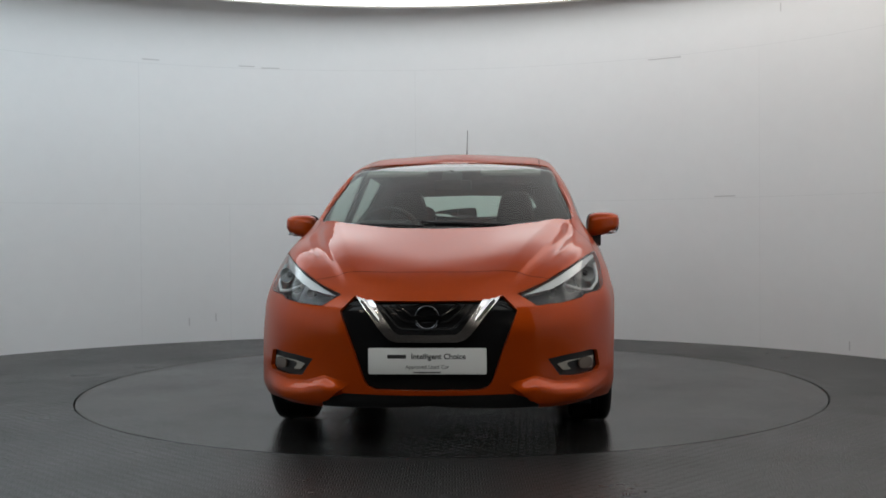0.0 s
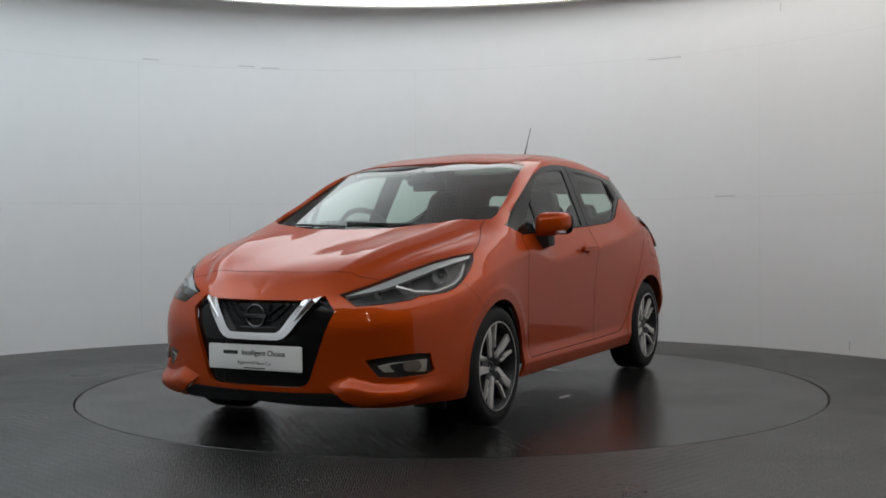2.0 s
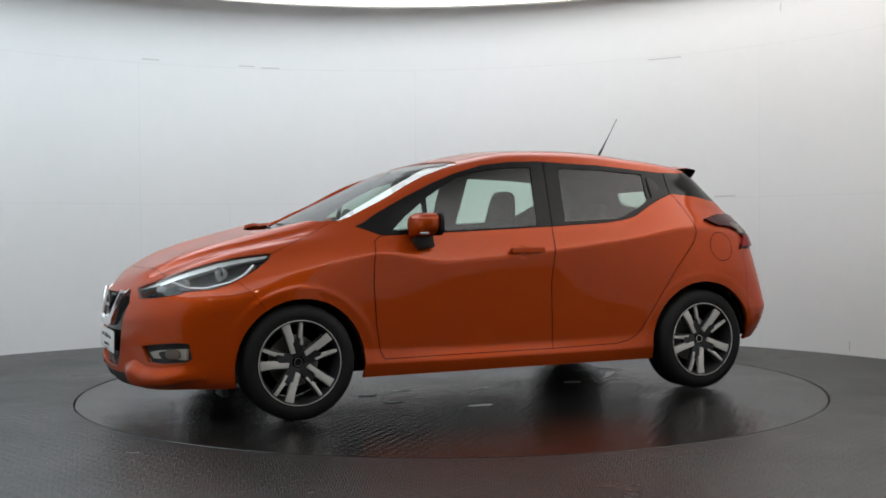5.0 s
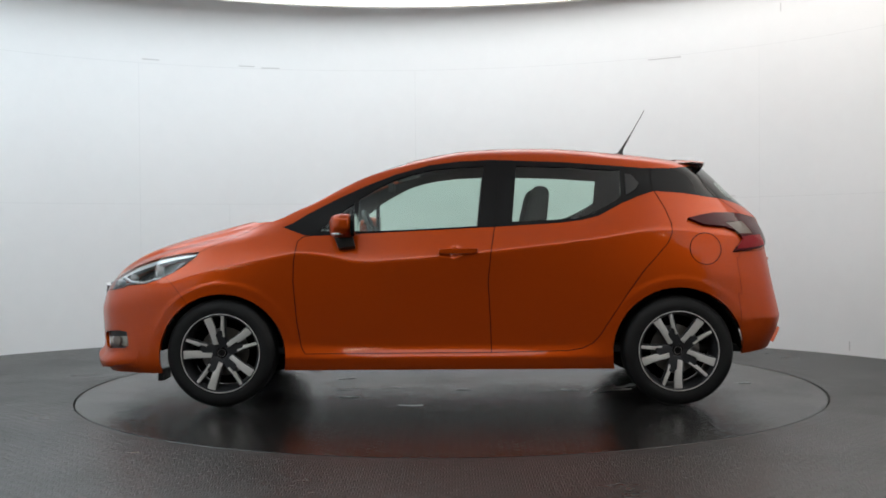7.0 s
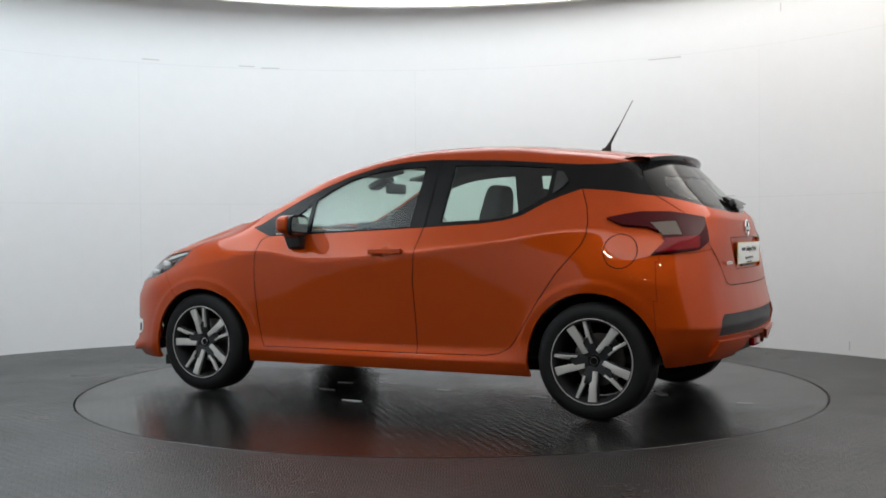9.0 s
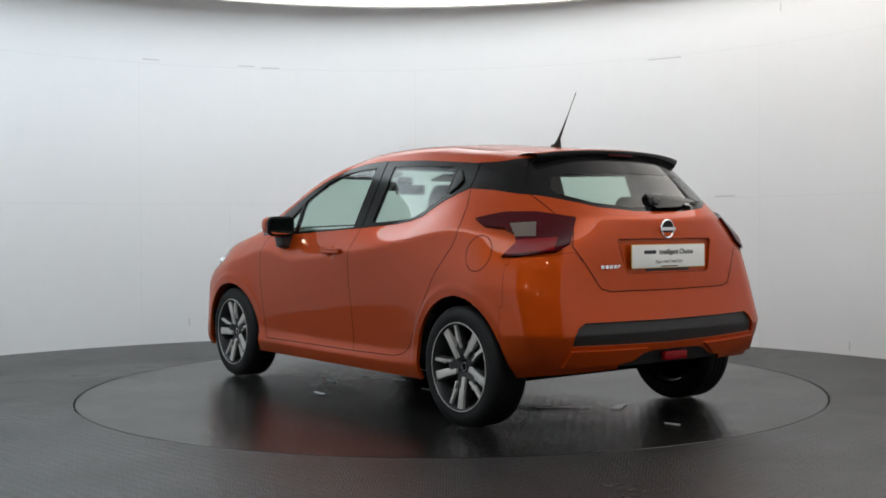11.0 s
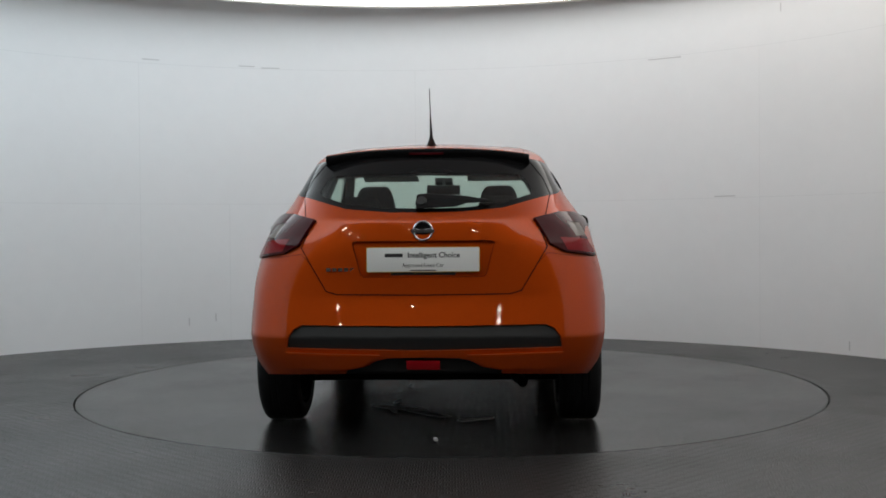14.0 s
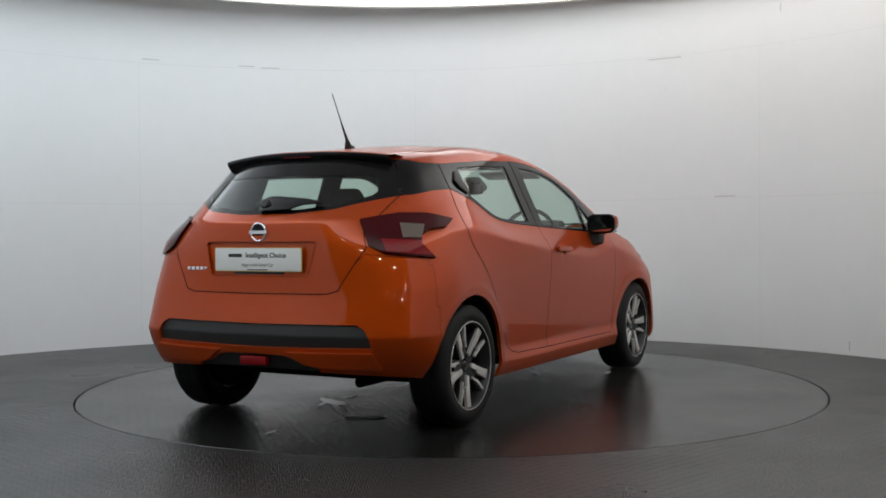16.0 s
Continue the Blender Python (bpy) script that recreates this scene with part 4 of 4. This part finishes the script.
    part("rear_screen", panel(k, ["rear_screen"], -.002, 0), REAR_WINDOW, gate, "tinted rear screen").visible_shadow = False
    rb = part("rear_bumper", panel(k, ["rear_bumper"]), PAINT, car, "orange rear bumper")
    for flip in (False, True):
        part("rear_ledge", panel(k, ["rear_ledge"], .016, .024, both=False, flip=flip), PAINT, rb, "orange ledge under the black strip")
    part("bumper_strip", panel(k, ["bumper_strip"], -.012, .02), BLACK, rb, "black rear bumper strip")
    part("diffuser", panel(k, ["diffuser"], -.02, .03), BLACK, rb, "black diffuser")
    part("fog_lamp", box((.03, .155, .042), (-1.895, 0, .352), .006), LAMP_RED, rb, "red rear fog lamp")
    joints = [("door_joint", [("front_door", "*")]), ("door_joint", [("rear_door", "body_shell"), ("rear_door", "rear_surround"), ("rear_door", "quarter_panel_trim")]), ("bonnet_joint", [("bonnet", "body_shell"), ("bonnet", "front_bumper")]),
              ("lamp_joint", [("headlamp", "body_shell"), ("headlamp", "front_bumper"), ("headlamp", "bonnet"), ("headlamp_blade", "bonnet"), ("headlamp_blade", "body_shell")]), ("lamp_joint", [("tail_lamp", "body_shell"), ("tail_lamp", "tailgate"), ("tail_lamp", "rear_bumper")]),
              ("tailgate_joint", [("tailgate", "body_shell"), ("tailgate", "rear_bumper"), ("tailgate_trim", "quarter_panel_trim")]), ("roof_joint", [("roof", "body_shell")]), ("trim_joint", [("quarter_panel_trim", "rear_surround")]), ("trim_joint", [("window_surround", "rear_surround")])]
    for side in (1, -1):
        for name, pairs in joints:
            for line in gaps(k, pairs, .0016 if name == "bonnet_joint" else .0024, side):
                part(name, line, GAP, shell, "dark gap between the panels", smooth=False)
        for pair in (("front_bumper", "body_shell"), ("rear_bumper", "body_shell"), ("plate_recess", "tailgate")):
            for line in gaps(k, [pair], .0010, side):
                part("bumper_joint", line, GAP, shell, smooth=False)
    for line in gaps(k, [("fuel_flap", "*")], .0022, 1):
        part("fuel_flap_joint", line, GAP, shell, smooth=False)
    # spoiler over the rear screen
    sp = bmesh.new()
    rows = []
    n = 32
    for i in range(n + 1):
        u = -1 + 2 * i / n
        y = .505 * u
        z = 1.372 - .028 * abs(u) ** 2.4
        x = -1.540 + .070 * abs(u) ** 2.4
        rows.append([sp.verts.new(c) for c in ((x + .17, y, z + .016 - .02 * abs(u) ** 3), (x + .06, y, z + .007), (x + .004, y, z - .002), (x, y, z - .008), (x + .004, y, z - .022), (x + .03, y, z - .052), (x + .10, y * .985, z - .075))])
    for p, q in zip(rows, rows[1:]):
        for a, b, c, d in zip(p, p[1:], q[1:], q):
            sp.faces.new((a, b, c, d))
    bmesh.ops.recalc_face_normals(sp, faces=sp.faces[:])
    spoiler = part("spoiler", sp, PAINT, gate, "roof spoiler, orange above", sharp=50)
    spoiler.data.materials.append(BLACK_GLOSS)
    for f in spoiler.data.polygons:
        if f.center.z - (1.372 - .028 * abs(f.center.y / .505) ** 2.4) < -.004:
            f.material_index = 1
    part("brake_lamp", box((.006, .17, .012), (-1.537, 0, 1.345), .002), LAMP_DEEP, spoiler, "high red brake lamp")
    # badges, plate, wiper
    emblem(gate, pose(-1.852, 0, .967, 90, 0, -90), .048)
    plate(gate, pose(-1.862, 0, .835, 90, 0, -90), YELLOW)
    part("plate_lamp_ledge", box((.02, .30, .014), (-1.850, 0, .770), .004), BLACK, gate, "black strip under the plate")
    for i in range(5):
        part("model_badge", box((.003, .021, .017), (-1.853, .44 - .0275 * i, .790), .001), CHROME, gate, "chrome model badge as plain shapes")
    part("wiper", prism([(.035, -.038), (.035, .026), (.02, .034), (-.02, .036), (-.20, .022), (-.31, .002), (-.31, -.006), (-.20, -.012), (-.15, -.030)], .028, lambda a, b, d: Vector((-1.752 + d - .028 + b * 1.0, a, 1.108 + b)), .004), BLACK_GLOSS, gate, "black rear wiper")
    part("wiper_hub", lathe([(0, .03), (.022, .026), (.03, 0), (0, 0)], 24, "Z"), BLACK, gate, at=pose(-1.772, .01, 1.098, 0, -60, 0))
    for y0, y1 in ((.50, -.12), (-.10, -.55)):
        part("wiper", tube([(1.150 - .22 * yy * yy - .05 * q, yy, screen_height(1.150 - .22 * yy * yy - .05 * q, yy) + .010) for yy, q in ((y0, 0), ((y0 + y1) / 2, .5), (y1, .9))], .006), BLACK, car, "black windscreen wiper")
    part("scuttle", prism([(.62, 0), (.3, .085), (0, .105), (-.3, .085), (-.62, 0), (-.60, -.05), (0, .05), (.60, -.05)], .012, lambda a, b, d: Vector((1.17 + b, a, .958 + d - .02 * abs(a))), .002), BLACK, car, "black scuttle under the windscreen")
    mast = part("aerial", tube([(-1.045, 0, 1.415), (-1.062, 0, 1.428), (-1.075, 0, 1.465), (-1.14, 0, 1.575), (-1.212, 0, 1.703)], .01, 12, taper=[.030, .022, .0085, .0028, .002]), BLACK, car, "thin black roof aerial")
    # under the car
    part("underbody", box((2.95, 1.30, .07), (.08, 0, .245), .03), GAP, car, "dark underbody")
    part("exhaust", tube([(-1.2, -.42, .24), (-1.50, -.44, .24), (-1.68, -.46, .245)], .026, 16), GAP, car, "dark steel exhaust")
    part("axle_beam", tube([(-1.2625, -.7, .25), (-1.2625, .7, .25)], .04, 12), GAP, car)
    # wheels
    w = wheel_parts()
    w.parent = car
    w.matrix_basis = pose(1.258, .745, .299)
    for x, y in ((-1.2625, .745), (1.2625, -.745), (-1.2625, -.745)):
        c = copy_thing(w, pose(x, y, .299, 0, 15 if x < 0 else 40, 0 if y > 0 else 180))
        c.parent = car
    build_cabin(car, k)
    k.bm.free()
    return car


def build_cabin(car, k):
    cabin = new("cabin")
    cabin.parent = car
    names = [n for n in ("body_shell", "roof", "front_door", "rear_door", "window_surround", "rear_surround", "quarter_panel_trim", "tailgate", "tailgate_trim", "fuel_flap", "plate_recess") if n in k.names]
    lining = panel(k, names, -.022, 0)
    bmesh.ops.delete(lining, geom=[f for f in lining.faces if f.calc_center_median().x > 1.0 or f.calc_center_median().z < .35], context="FACES")
    part("lining", lining, CABIN, cabin, "dark cabin lining")
    part("cabin_floor", box((2.7, 1.42, .04), (-.3, 0, .30), .01), CABIN, cabin)
    dash = prism([(1.15, .55), (1.20, .93), (1.00, .985), (.72, .975), (.62, .93), (.60, .80), (.70, .55)], 1.40, lambda a, b, d: Vector((a, d - .70, b)), .02)
    part("dashboard", dash, CABIN, cabin, "dark dashboard")
    part("screen_binnacle", box((.12, .30, .07), (.74, -.36, .995), .03, 3), CABIN, cabin)
    ring = part("steering_wheel", tube([(0, .18 * math.cos(a), .18 * math.sin(a)) for a in (2 * math.pi * i / 32 for i in range(32))], .015, 10, True), BLACK, cabin, "black steering wheel", at=pose(.50, -.36, .93, 0, 24, 0))
    part("boss", box((.03, .12, .10), (0, 0, -.01), .02, 3), BLACK, ring)
    for y, z in ((.09, 0), (-.09, 0), (0, -.10)):
        part("spoke", box((.016, .14 if y else .03, .03 if y else .14), (0, y, z), .006), BLACK, ring)
    for y in (.36, -.36):
        seat(cabin, pose(-.10, y, 0))
    part("rear_bench", box((.50, 1.22, .18), (-.86, 0, .42), .05, 4), CLOTH, cabin)
    part("rear_backrest", box((.15, 1.24, .62), (-1.17, 0, .74), .05, 4, Matrix.Rotation(radians(-18), 4, "Y")), CLOTH, cabin)
    for y in (.36, -.36):
        part("rear_headrest", tapered(box((.10, .26, .17), (0, 0, 0), .045, 4), .7, (-1.27, y, 1.06), -8), CLOTH, cabin)
    part("parcel_shelf", box((.42, 1.10, .03), (-1.48, 0, .985), .01), CABIN, cabin)
    part("inner_mirror", box((.03, .22, .065), (.36, 0, 1.235), .013, 3), CABIN, cabin, "interior mirror")
    part("mirror_stalk", tube([(.37, 0, 1.25), (.44, 0, 1.315)], .012), CABIN, cabin)
    part("sensor_housing", box((.14, .12, .04), (.47, 0, 1.275), .015, 2, Matrix.Rotation(radians(26), 4, "Y")), CABIN, cabin)
    for y in (.34, -.34):
        part("sun_visor", box((.15, .36, .018), (.28, y, 1.315), .006, 2, Matrix.Rotation(radians(12), 4, "Y")), GREY_TRIM, cabin)


def build_flakes(table):
    """Lifted flakes of floor film under the car, and a torn dark strip."""
    random.seed(5)
    spots = [(-.93, .20, .20, 58), (-1.12, .03, .17, 50), (-1.30, -.22, .13, 120), (-1.02, .22, .09, 20), (.65, .17, .06, 5), (.38, .08, .06, 8), (.58, .47, .07, 0), (.20, .79, .08, 175), (-.08, .2, .05, 3), (-.71, .22, .06, 160), (.70, -.33, .08, 35), (-1.84, -.05, .05, 10), (.95, -.75, .05, 0)]
    # film is real; the pale colour stands in for light glinting off its wrinkles
    pale = material("lifted_film_painted_glint", (.62, .62, .62), .12, grain=.2, scale=30)
    for x, y, r, a in spots:
        pts = []
        for i in range(14):
            u = 2 * math.pi * i / 14
            q = r * random.uniform(.55, 1.1)
            pts.append((q * math.cos(u), .22 * q * math.sin(u)))
        part("floor_flake", prism(pts, .003, lambda p, q, d: Vector((p, q, d + .0005))), pale, table, "lifted flake of floor film, its glint painted pale", smooth=False, at=pose(x - .0037, y + .0506, 0, 0, 0, a))


build_studio()
TABLE = build_turntable()
build_flakes(TABLE)
CAR = build_car()


# ---------------------------------------------------------------- what moves
def motions():
    """The turntable turns clockwise, seen from above, and carries the car."""
    turns = [(0, 265.8), (.5, 261.58), (1, 255.93), (1.5, 249.58), (2, 243.16), (2.5, 236.75), (3, 230.29), (3.5, 223.92), (4, 217.55), (6.5, 185.38), (7, 178.93), (7.5, 172.42), (8, 165.74), (8.5, 159.05),
             (9, 152.56), (11.5, 120.1), (12, 113.55), (12.5, 107.23), (13, 100.71), (13.5, 94.21), (14, 87.77), (14.5, 81.25), (15, 74.88), (15.5, 68.25), (16, 61.79)]
    walk(TABLE, [(t, pose(0, 0, 0, 0, 0, a)) for t, a in turns])
    walk(CAR, [(t, pose(0, 0, 0, 0, 0, a) @ pose(-.0037, .0506, .002)) for t, a in turns])


motions()
